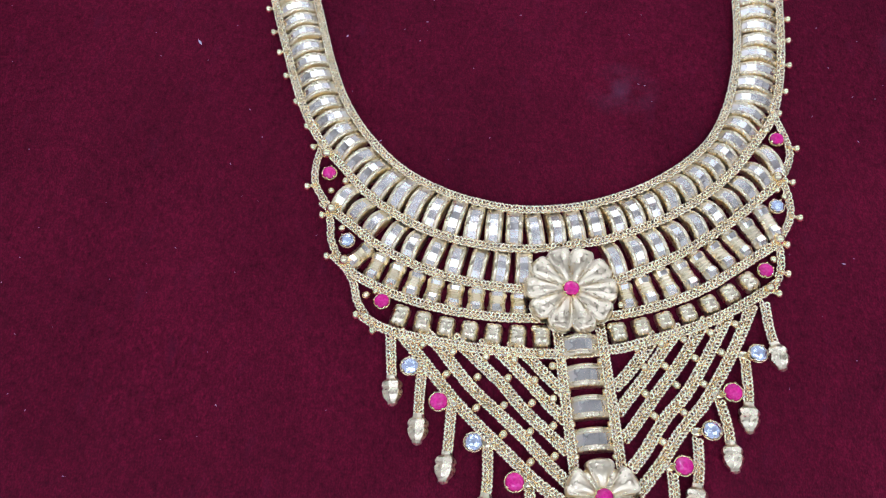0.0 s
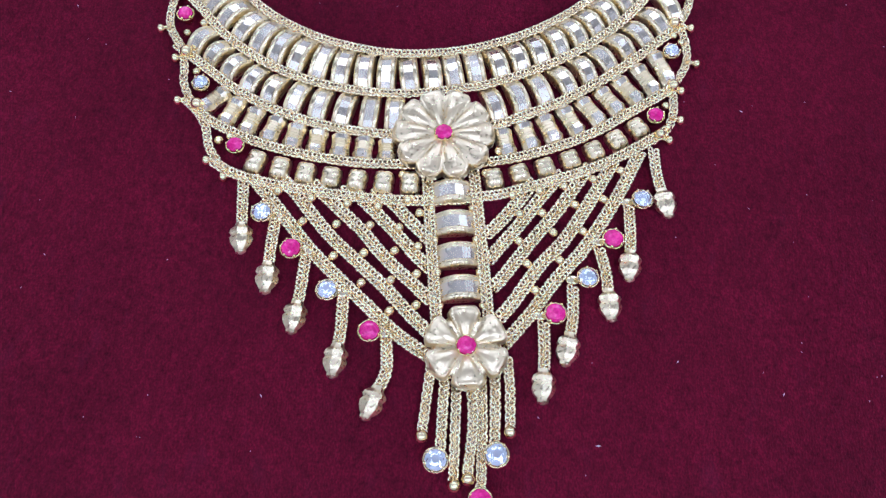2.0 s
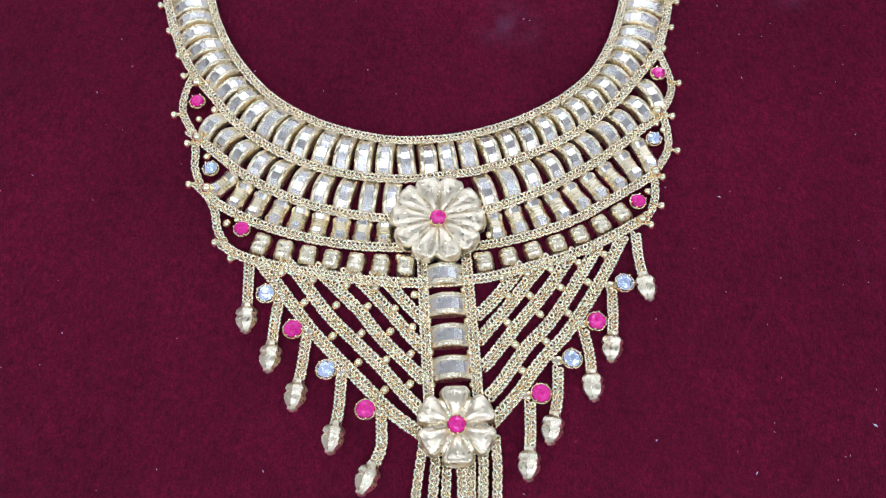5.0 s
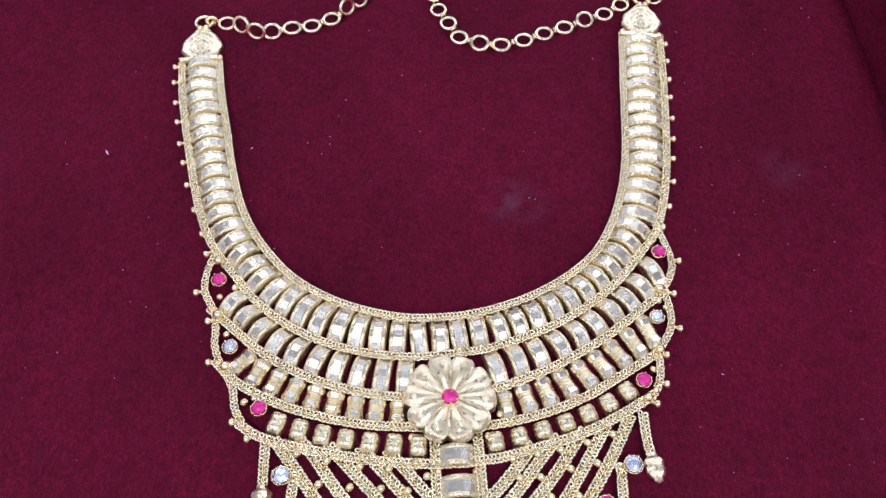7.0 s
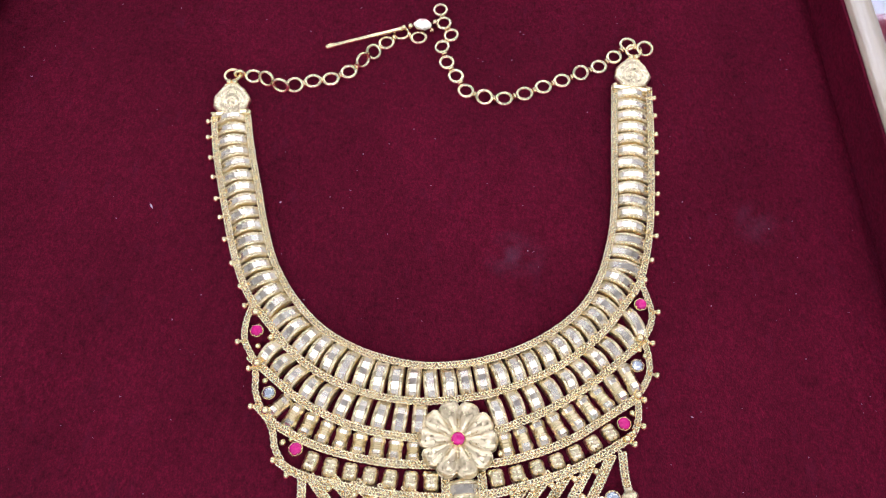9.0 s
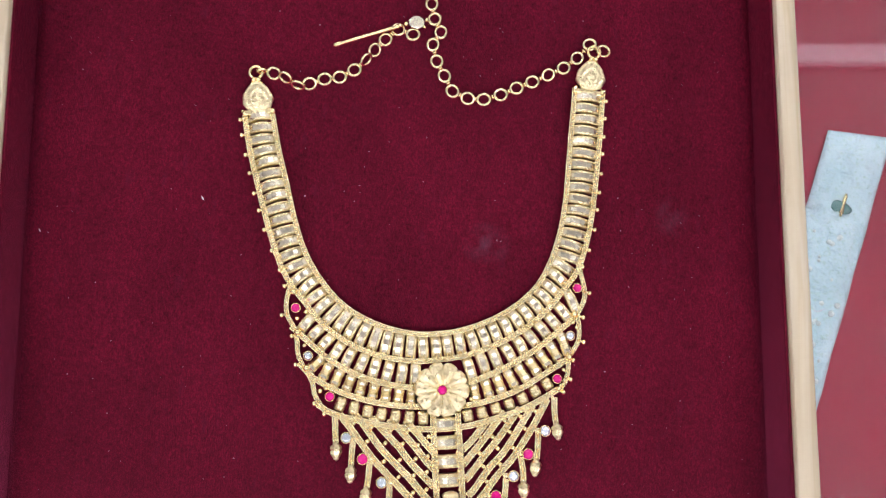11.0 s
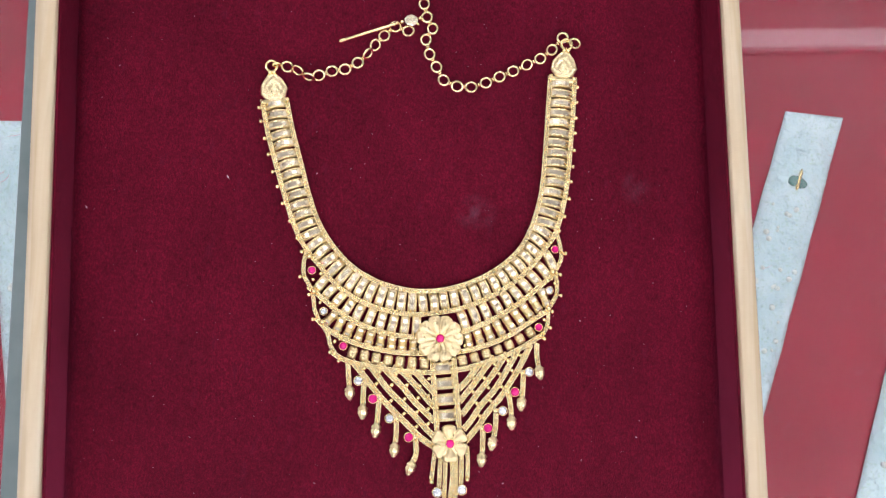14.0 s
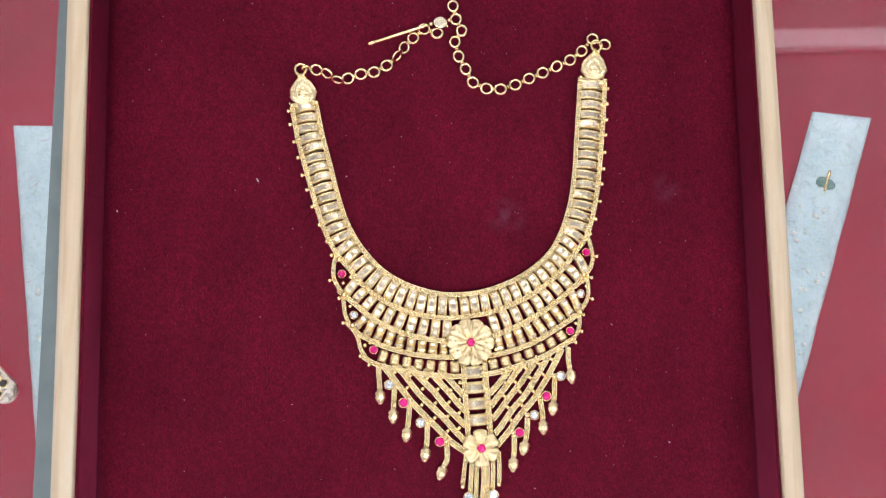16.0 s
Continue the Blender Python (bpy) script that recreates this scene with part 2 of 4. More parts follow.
def curve_points(pts, step):
    """A smooth line through pts, cut into even steps: places, directions, whole length (mm)."""
    p = np.array(pts, float)
    ext = np.vstack([2 * p[0] - p[1], p, 2 * p[-1] - p[-2]])
    dense = []
    for i in range(1, len(ext) - 2):
        a, b, c, d = ext[i - 1:i + 3]
        for u in np.linspace(0, 1, 24, endpoint=False):
            dense.append(0.5 * (2 * b + (c - a) * u + (2 * a - 5 * b + 4 * c - d) * u * u + (3 * b - a - 3 * c + d) * u ** 3))
    dense.append(p[-1])
    dense = np.array(dense)
    run = np.concatenate([[0], np.cumsum(np.linalg.norm(np.diff(dense, axis=0), axis=1))])
    n = max(2, int(round(run[-1] / step)) + 1)
    s = np.linspace(0, run[-1], n)
    out = np.stack([np.interp(s, run, dense[:, k]) for k in range(dense.shape[1])], 1)
    way = np.gradient(out, axis=0)
    way /= np.linalg.norm(way, axis=1)[:, None]
    return out, way, run[-1]


RING_V, RING_F = torus_arrays(0.52, 0.34, 9, 6)


def woven_band(name, pts, width, z0=0.2, rows=2, step=0.98):
    """A flat woven chain: rows of small tilted links on a thin backing ribbon."""
    mid, way, _ = curve_points(pts, step)
    side = np.stack([-way[:, 1], way[:, 0]], 1)
    rng = np.random.RandomState(len(mid) * 7 + int(width * 100))
    verts, faces, n = [], [], 0
    lane = width / rows
    for r in range(rows):
        for i in range(len(mid)):
            c = mid[i] + side[i] * ((r + 0.5) * lane - width / 2) + way[i] * (0.52 if r % 2 else 0.0)
            lean = (0.55 if (i + r) % 2 else -0.55) + rng.uniform(-0.12, 0.12)
            roll = (0.5 if r % 2 else -0.5) + rng.uniform(-0.3, 0.3)
            v = RING_V * (1.0, lane * 0.84, 1.0)
            v = np.stack([v[:, 0], v[:, 1] * math.cos(roll) - v[:, 2] * math.sin(roll), v[:, 1] * math.sin(roll) + v[:, 2] * math.cos(roll)], 1)
            v = np.stack([v[:, 0] * math.cos(lean) - v[:, 1] * math.sin(lean), v[:, 0] * math.sin(lean) + v[:, 1] * math.cos(lean), v[:, 2]], 1)
            w = np.empty_like(v)
            w[:, :2] = c + v[:, :1] * way[i] + v[:, 1:2] * side[i]
            w[:, 2] = z0 + 0.85 + v[:, 2] + rng.uniform(-0.06, 0.06)
            verts.append(w)
            faces.append(RING_F + n)
            n += len(v)
    smooth = [True] * sum(map(len, faces))
    ribbon, k = [], len(mid)
    for i in range(k):
        for off, z in ((-0.38, 0.0), (0.38, 0.0), (0.36, 0.5), (-0.36, 0.5)):
            ribbon.append((*(mid[i] + side[i] * off * width), z0 + z))
    fr = [(n + i * 4 + a, n + i * 4 + b, n + i * 4 + 4 + b, n + i * 4 + 4 + a) for i in range(k - 1) for a, b in ((0, 1), (1, 2), (2, 3), (3, 0))]
    fr += [(n, n + 3, n + 2, n + 1), tuple(n + (k - 1) * 4 + q for q in range(4))]
    allv = np.vstack(verts + [np.array(ribbon)]) * MM
    allf = [tuple(f) for block in faces for f in block] + fr
    return mesh_of(name, allv, allf, link_gold, smooth + [False] * len(fr))


def turned(x, y, z, angle=0.0, sx=1.0, sy=1.0, sz=1.0):
    """Place in mm, turned about the vertical (radians), with stretches."""
    return Matrix.Translation((x * MM, y * MM, z * MM)) @ Matrix.Rotation(angle, 4, "Z") @ Matrix.Diagonal((sx, sy, sz, 1))


# ---- the shop room: unseen shell, added for bounced light and reflections ----
def slab(name, lo, hi, mat, label, category):
    return tagged(new(name, box_mesh(name, lo, hi, mat)), label, category, kind="structure")


FLOOR, CEIL = -0.98, 1.75
slab("floor", (-2.2, -1.8, FLOOR - 0.1), (2.2, 2.6, FLOOR), tile, "unseen pale polished floor tiles, added to bounce light", "floor")
slab("ceiling", (-2.2, -1.8, CEIL), (2.2, 2.6, CEIL + 0.1), ceiling_paint, "unseen plain white ceiling, added for the gold to reflect", "ceiling")
slab("wall_north", (-2.3, 2.6, FLOOR - 0.1), (2.3, 2.7, CEIL + 0.1), plaster, "unseen plain white wall, added to bounce light", "wall")
slab("wall_south", (-2.3, -1.9, FLOOR - 0.1), (2.3, -1.8, CEIL + 0.1), plaster, "unseen plain white wall, added to bounce light", "wall")
slab("wall_west", (-2.3, -1.8, FLOOR - 0.1), (-2.2, 2.6, CEIL + 0.1), plaster, "unseen plain white wall, added to bounce light", "wall")
slab("wall_east", (2.2, -1.8, FLOOR - 0.1), (2.3, 2.6, CEIL + 0.1), plaster, "unseen plain white wall, added to bounce light", "wall")


def ceiling_panel(x, y, w, d):
    lamp = thing("added_ceiling_light", "unseen white framed LED panel, added to light the room", "ceiling light", "ceiling lights", at=(x, y, CEIL))
    f = 0.02
    for lo, hi in (((-w / 2 - f, -d / 2 - f, -0.025), (w / 2 + f, -d / 2, 0)), ((-w / 2 - f, d / 2, -0.025), (w / 2 + f, d / 2 + f, 0)),
                   ((-w / 2 - f, -d / 2, -0.025), (-w / 2, d / 2, 0)), ((w / 2, -d / 2, -0.025), (w / 2 + f, d / 2, 0))):
        part("frame", box_mesh("frame", lo, hi, metal), lamp)
    part("diffuser", box_mesh("diffuser", (-w / 2, -d / 2, -0.018), (w / 2, d / 2, -0.003), panel_glow), lamp, "glowing white diffuser")


# Unseen panels added as main light, spaced to stay out of the glass reflections.
for px in (-1.65, -0.55, 0.55, 1.65):
    for py in (-1.35, -0.65, 1.62, 2.25):
        ceiling_panel(px, py, 0.6, 0.5)
spot = thing("downlight", "small round white ceiling downlight with a steel ring", "ceiling light", at=(-0.30, 1.0, CEIL))
part("trim_ring", lathe("trim_ring", [(0.062, 0.0), (0.066, -0.006), (0.058, -0.012), (0.048, -0.006)], 32, metal), spot)
part("lens", lathe("lens", [(0.046, -0.008), (0.044, -0.014), (0.030, -0.017), (0.008, -0.018)], 32, spot_glow), spot, "glowing white lens")
tube = thing("tube_light", "slim white tube lamp fixed under the ceiling", "ceiling light", at=(1.25, 0.945, CEIL))
tube.rotation_euler = (0, 0, math.radians(2.9))
part("housing", box_mesh("housing", (-0.92, -0.035, -0.03), (0.92, 0.035, 0), metal, 0.004), tube)
part("diffuser", box_mesh("diffuser", (-0.9, -0.024, -0.06), (0.9, 0.024, -0.031), tube_glow, 0.008), tube)

# ---- the glass counter ----
GLASS = -0.030
SHELF = -0.28
counter = thing("display_counter", "glass-topped jewellery counter with a red inner shelf", "counter", at=(0, 0, FLOOR))


def counter_part(name, lo, hi, mat, label="", bevel=0.0):
    lo, hi = (lo[0], lo[1], lo[2] - FLOOR), (hi[0], hi[1], hi[2] - FLOOR)
    return part(name, box_mesh(name, lo, hi, mat, bevel), counter, label)


top_glass = counter_part("glass_top", (-0.92, -0.34, GLASS - 0.008), (0.92, 0.48, GLASS), glass, "clear glass top", 0.001)
top_glass.visible_shadow = False
counter_part("shelf", (-0.90, -0.32, SHELF - 0.02), (0.90, 0.46, SHELF), red_shelf, "red laminate shelf")
counter_part("side_panel", (-0.92, -0.34, FLOOR), (-0.90, 0.48, GLASS - 0.008), cabinet_paint)
counter_part("side_panel", (0.90, -0.34, FLOOR), (0.92, 0.48, GLASS - 0.008), cabinet_paint)
counter_part("front_panel", (-0.90, -0.34, FLOOR), (0.90, -0.32, SHELF - 0.02), cabinet_paint)
front_glass = counter_part("front_glass", (-0.90, -0.338, SHELF - 0.02), (0.90, -0.332, GLASS - 0.008), glass)
front_glass.visible_shadow = False
counter_part("back_panel", (-0.90, 0.46, FLOOR), (0.90, 0.48, GLASS - 0.008), plaster)


# ---- pouches on the shelf ----
def pouch(x0, y0, x1, y1, width, seed, shear=0.0):
    """A long flat plastic pouch from its top edge's middle to its bottom edge's middle."""
    rng = np.random.RandomState(seed)
    bag = thing("plastic_pouch", "long milky plastic pouch with jewellery inside on the red shelf", "pouch", "pouches on the shelf", at=(x0, y0, SHELF))
    way = Vector((x1 - x0, y1 - y0, 0))
    length = way.length
    bag.rotation_euler = (0, 0, math.atan2(way.y, way.x) + math.pi / 2)
    nu, nv = 17, 97
    v, f = [], []
    for side in (1, 0):
        for j in range(nv):
            for i in range(nu):
                u, w = i / (nu - 1) * 2 - 1, j / (nv - 1)
                fat = (1 - u ** 4) * min(1, w * 9) * min(1, (1 - w) * 9)
                z = 0.0015 + side * (0.001 + fat * (0.004 + 0.0035 * (noise.noise((u * 2 + seed, w * 12, seed)) + 0.5) + 0.0026 * noise.noise((u * 6, w * 34 + u * 5, seed)) + 0.0012 * abs(noise.noise((u * 9 + w * 14, w * 60, seed + 4)))))
                v.append((u * width / 2 * (1 + 0.03 * noise.noise((seed, w * 9, 3.0))), -w * length + u * width / 2 * shear * (1 - w), max(z, 0.0012 + side * 0.0006)))
    o = nu * nv
    for j in range(nv - 1):
        for i in range(nu - 1):
            a = j * nu + i
            f.append((a, a + nu, a + nu + 1, a + 1))
            f.append((o + a, o + a + 1, o + a + nu + 1, o + a + nu))
    rim = [j * nu for j in range(nv)] + [(nv - 1) * nu + i for i in range(1, nu)] + [j * nu + nu - 1 for j in range(nv - 2, -1, -1)] + [i for i in range(nu - 2, 0, -1)]
    for a, b in zip(rim, rim[1:] + rim[:1]):
        f.append((a, b, o + b, o + a)[::-1])
    part("sleeve", mesh_of("sleeve", v, f, plastic, True), bag, "crumpled milky plastic")
    bead = lathe("bead", [(0.0006, -0.0018), (0.0016, -0.0009), (0.0019, 0.0), (0.0016, 0.0009), (0.0006, 0.0018)], 8, pearl)
    for k in range(44):
        part("bead", bead, bag, "", Matrix.Translation((rng.uniform(-0.34, 0.34) * width, -length * rng.uniform(0.30, 0.9), 0.0085)) @ Matrix.Scale(rng.uniform(0.7, 1.5), 4))
    return bag


bag_a = pouch(0.3475, 0.210, 0.256, -0.067, 0.051, 1, 0.24)
pouch(0.497, 0.20, 0.392, -0.128, 0.062, 2)
bag_c = pouch(-0.3187, 0.183, -0.2612, -0.20, 0.062, 3, -0.14)
pouch(-0.4147, 0.180, -0.3693, -0.20, 0.066, 4, -0.12)
leaf = lathe("pendant", [(0.001, -0.0015), (0.006, -0.001), (0.0075, 0.0), (0.005, 0.0015), (0.001, 0.002)], 12, green_stone, stretch=1.4)
part("pendant", leaf, bag_a, "dark green stone pendant", Matrix.Translation((-0.0018, -0.0664, 0.0085)) @ Matrix.Diagonal((0.9, 0.7, 1, 1)))
part("pendant_stem", lathe("pendant_stem", [(0.001, -0.012), (0.002, -0.008), (0.0016, 0.0), (0.0022, 0.008), (0.001, 0.012)], 8, gold), bag_a, "gold pendant stem",
     Matrix.Translation((-0.0010, -0.0645, 0.0100)) @ Matrix.Scale(0.8, 4) @ Matrix.Rotation(math.pi / 2, 4, "X"))


# ---- fine scratches and dust on the glass ----
def scratches():
    rng = np.random.RandomState(11)
    v, f = [], []
    for k in range(70):
        x = rng.choice([rng.uniform(-0.36, -0.215), rng.uniform(0.16, 0.36)])
        y, a, l, w = rng.uniform(-0.12, 0.24), rng.normal(0.35, 0.35), rng.uniform(0.0006, 0.0045), rng.uniform(0.00010, 0.00022)
        n, b = 4, len(v)
        for q in range(n + 1):
            t = q / n * 2 - 1
            bend = a + 0.4 * t * rng.uniform(0, 1)
            px, py, h = x + l * t * math.cos(bend), y + l * t * math.sin(bend), w * (1 - 0.8 * abs(t))
            v += [(px - h * math.sin(bend), py + h * math.cos(bend), GLASS + 0.0002), (px + h * math.sin(bend), py - h * math.cos(bend), GLASS + 0.0002)]
        f += [(b + 2 * q, b + 2 * q + 1, b + 2 * q + 3, b + 2 * q + 2) for q in range(n)]
    return mesh_of("glass_scratches", v, f, scratch_mat)


tagged(new("glass_scratches", scratches()), "fine pale scratches and dust on the counter glass", "scratches", kind="stuff")


# ---- a studded bar lying on the glass ----
def studded_bar():
    bar = thing("hair_clip", "gold studded bar with dark round stones on the glass", "hair clip", at=(-0.2260, -0.0243, GLASS))
    bar.rotation_euler = (0, 0, math.radians(-44))
    v, f = [], []
    n, w, l = 12, 0.0062, 0.075
    outline = [(w * math.sin(a), w * math.cos(a)) for a in np.linspace(0, math.pi, n)]
    outline += [(-l, -w), (-l, w)]
    for k, z in ((1.0, 0.0), (1.0, 0.0022), (0.82, 0.0032)):
        v += [(x if x < 0 else x * k, y * k, z) for x, y in outline]
    m = len(outline)
    for k in range(2):
        f += [(k * m + i, k * m + (i + 1) % m, (k + 1) * m + (i + 1) % m, (k + 1) * m + i)[::-1] for i in range(m)]
    f += [tuple(2 * m + i for i in range(m))[::-1], tuple(range(m))]
    part("plate", mesh_of("plate", v, f, clip_metal), bar, "pale gold plate")
    stone = lathe("stone", [(0.0016, 0.0), (0.0015, 0.0009), (0.0008, 0.0014)], 10, dark_stone)
    collar = mesh_of("collar", *[a for a in (torus_arrays(0.0020, 0.0004, 12, 5))], gold, True)
    for i in range(14):
        for y in (-0.0027, 0.0027):
            m4 = Matrix.Translation((-0.0005 - i * 0.0050 - (0.0022 if y > 0 else 0), y, 0.0032))
            s = part("stone", stone, bar, "dark round stone", m4)
            part("collar", collar, s)


studded_bar()

# ---- the tray ----
tray = thing("display_tray", "maroon velvet jewellery tray with a pale wooden rim", "tray", at=(0, 0, GLASS))
Y0, Y1, TOP = -0.165, 0.240, 0.020


def left_inner(y):
    return -0.1750 - 0.0420 * y


def left_outer(y):
    return -0.1854 - 0.0425 * y


def right_inner(y):
    return 0.1394 - 0.0090 * y


def right_outer(y):
    return 0.1497 - 0.0105 * y


def rail(name, xa, xb, ya, yb, z0, z1, mat, bevel, cuts=1):
    """A bar between two lines x = xa(y) and x = xb(y)."""
    bm = bmesh.new()
    ring = []
    for y in np.linspace(ya, yb, cuts + 1):
        ring.append([bm.verts.new((x, y, z - GLASS)) for x, z in ((xa(y), z0), (xb(y), z0), (xb(y), z1), (xa(y), z1))])
    for a, b in zip(ring, ring[1:]):
        for i in range(4):
            bm.faces.new((a[i], a[(i + 1) % 4], b[(i + 1) % 4], b[i]))
    bm.faces.new(ring[0][::-1])
    bm.faces.new(ring[-1])
    bmesh.ops.recalc_face_normals(bm, faces=bm.faces[:])
    if bevel:
        sharp = [e for e in bm.edges if len(e.link_faces) == 2 and e.calc_face_angle() > 0.5]
        bmesh.ops.bevel(bm, geom=sharp, offset=bevel, segments=4, affect="EDGES", profile=0.5)
    me = bpy.data.meshes.new(name)
    bm.to_mesh(me)
    bm.free()
    me.materials.append(mat)
    return me


def moulded_rail(inner, outer, flat, drop, seed):
    """A rail with a flat inner land and a hand-planed slope falling to its outer edge."""
    v, f, n = [], [], 81
    for k in range(n):
        y = Y0 + (Y1 - Y0) * k / (n - 1)
        a, b = inner(y), outer(y)
        ridge = flat + 0.05 * noise.noise((seed, y * 45, 0.0)) + 0.03 * noise.noise((seed, y * 130, 5.0))
        for u, z in ((0.0, -0.020), (0.0, TOP - 0.0007), (0.06, TOP - 0.0001), (ridge - 0.07, TOP), (ridge + 0.04, TOP - 0.0003), (0.5 * (ridge + 0.95), TOP - drop * 0.55), (0.95, TOP - drop), (1.0, TOP - drop - 0.0008), (1.0, -0.020)):
            v.append((a + (b - a) * u, y, z - GLASS))
    m = 9
    for k in range(n - 1):
        for i in range(m):
            q = (k * m + i, k * m + (i + 1) % m, (k + 1) * m + (i + 1) % m, (k + 1) * m + i)
            f.append(q if inner(0) > 0 else q[::-1])
    ends = (tuple(range(m)), tuple((n - 1) * m + i for i in range(m)))
    f += [ends[0][::-1] if inner(0) > 0 else ends[0], ends[1] if inner(0) > 0 else ends[1][::-1]]
    return mesh_of("wood_rail", v, f, wood, [True] * (len(f) - 2) + [False, False])


part("wood_rail", moulded_rail(left_inner, left_outer, 0.55, 0.0028, 1.0), tray, "glossy pale pine rail with a planed slope")
part("wood_rail", moulded_rail(right_inner, right_outer, 0.50, 0.0026, 4.0), tray, "glossy pale pine rail with a planed slope")
part("wood_rail", rail("wood_rail", lambda y: left_outer(Y1), lambda y: right_outer(Y1), Y1 + 0.0005, Y1 + 0.0105, -0.020, TOP, wood, 0.003), tray, "glossy pale pine rail")
part("wood_rail", rail("wood_rail", lambda y: left_outer(Y0), lambda y: right_outer(Y0), Y0 - 0.0105, Y0 - 0.0005, -0.020, TOP, wood, 0.003), tray, "glossy pale pine rail")
W = 0.0014
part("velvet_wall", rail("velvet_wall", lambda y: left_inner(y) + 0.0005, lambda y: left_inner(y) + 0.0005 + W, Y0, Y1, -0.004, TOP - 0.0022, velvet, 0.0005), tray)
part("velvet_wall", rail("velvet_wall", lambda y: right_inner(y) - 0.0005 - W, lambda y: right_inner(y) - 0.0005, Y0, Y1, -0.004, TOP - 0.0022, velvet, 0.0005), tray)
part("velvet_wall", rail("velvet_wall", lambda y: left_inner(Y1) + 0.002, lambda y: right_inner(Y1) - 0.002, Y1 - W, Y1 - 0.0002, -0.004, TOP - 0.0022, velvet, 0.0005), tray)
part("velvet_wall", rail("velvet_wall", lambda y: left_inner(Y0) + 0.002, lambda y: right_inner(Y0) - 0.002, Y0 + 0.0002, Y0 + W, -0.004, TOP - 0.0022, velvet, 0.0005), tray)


def velvet_pad():
    nx, ny = 120, 150
    v, f = [], []
    for j in range(ny + 1):
        y = Y0 + 0.0017 + (Y1 - Y0 - 0.0034) * j / ny
        a, b = left_inner(y) + 0.0021, right_inner(y) - 0.0021
        for i in range(nx + 1):
            x = a + (b - a) * i / nx
            edge = min(x - a, b - x, y - Y0, Y1 - y)
            z = 0.0003 * noise.noise((x * 22, y * 22, 1.0)) - 0.0004 - 0.0026 * math.exp(-edge / 0.0022)
            v.append((x, y, z - GLASS))
    for j in range(ny):
        for i in range(nx):
            k = j * (nx + 1) + i
            f.append((k, k + 1, k + nx + 2, k + nx + 1))
    return mesh_of("velvet_pad", v, f, velvet, True)


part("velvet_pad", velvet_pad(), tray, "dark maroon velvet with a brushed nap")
part("base_board", rail("base_board", lambda y: -0.2075 - 0.0270 * y, lambda y: 0.1450 - 0.010 * y, Y0 - 0.012, Y1 + 0.012, GLASS, -0.0205, board, 0.001), tray, "grey-green board under the tray")

# ---- the necklace ----
necklace = thing("necklace", "gold bib necklace with pink and clear stones on maroon velvet", "necklace")

INNER = [(-76.3, 116.8), (-72.6, 100.6), (-68.2, 85.0), (-64.0, 69.7), (-58.9, 56.0), (-51.8, 44.5), (-42.5, 34.7), (-31.6, 28.2), (-21.0, 24.7), (-11.0, 23.2), (0.0, 23.8), (9.0, 25.8), (18.9, 29.6), (28.0, 34.9), (35.1, 40.7), (40.4, 47.1), (45.3, 57.4), (48.9, 70.0), (50.9, 83.0), (52.0, 96.8), (53.1, 111.8), (54.7, 132.1)]
OUTER = [(-87.9, 115.4), (-84.6, 99.3), (-80.7, 85.4), (-76.4, 71.2), (-72.1, 58.3), (-68.0, 48.7), (-63.6, 41.5), (-57.9, 34.8), (-52.1, 28.0), (-45.6, 22.6), (-38.3, 18.2), (-29.1, 14.6), (-18.5, 12.5), (-7.9, 12.1), (6.0, 14.1), (14.5, 16.7), (25.2, 21.4), (35.8, 28.2), (44.1, 35.8), (51.1, 44.8), (56.0, 51.7), (59.1, 60.5), (61.6, 71.7), (63.4, 84.8), (65.0, 101.4), (66.1, 114.1), (67.2, 132.0)]
SECOND = [(-62.5, 24.3), (-55.7, 18.8), (-50.5, 14.5), (-45.4, 11.0), (-39.4, 7.7), (-31.9, 4.7), (-24.7, 2.8), (-17.5, 1.6), (-10.3, 1.2), (0.0, 2.0), (10.7, 3.9), (16.8, 6.2), (27.1, 11.0), (37.5, 17.6), (44.2, 22.8), (51.1, 28.7), (56.5, 33.3)]
THIRD = [(-58.4, 9.4), (-53.3, 4.6), (-47.0, 1.0), (-40.8, -1.6), (-33.6, -3.7), (-26.5, -5.2), (-18.2, -6.2), (-8.9, -6.4), (0.0, -6.2), (9.9, -5.4), (18.3, -3.5), (26.7, -0.6), (34.2, 3.0), (39.1, 6.2), (45.6, 10.4), (53.0, 15.4)]
FOURTH = [(-50.0, -6.8), (-46.0, -9.2), (-41.5, -10.8), (-34.9, -12.3), (-28.3, -13.4), (-21.7, -14.3), (-15.1, -15.0), (-6.4, -15.3), (2.0, -14.9), (11.0, -13.6), (16.2, -12.2), (22.3, -10.3), (28.7, -8.1), (34.2, -5.8), (39.4, -3.1), (44.2, -0.2), (49.4, 3.2)]
LOBES = {
    "left": [[(-63.7, 43.0), (-65.2, 36.0), (-64.8, 29.8), (-61.5, 24.0)], [(-60.9, 23.5), (-59.9, 17.8), (-59.5, 14.1), (-57.3, 8.8)], [(-55.9, 7.2), (-53.1, 2.4), (-51.6, -2.9), (-48.7, -7.4)]],
    "right": [[(56.4, 55.0), (59.0, 45.0), (58.9, 39.5), (55.7, 32.8)], [(56.0, 33.4), (56.9, 27.6), (56.2, 21.6), (52.2, 15.0)], [(52.4, 15.6), (52.2, 9.3), (50.4, 4.4), (47.0, 1.2)]],
}
for name, pts, wide in (("woven_band", INNER, 2.2), ("woven_band", OUTER, 2.2), ("woven_band", SECOND, 2.3), ("woven_band", THIRD, 2.3), ("woven_band", FOURTH, 2.4)):
    part(name, woven_band(name, pts, wide, 0.5), necklace, "woven gold chain band")
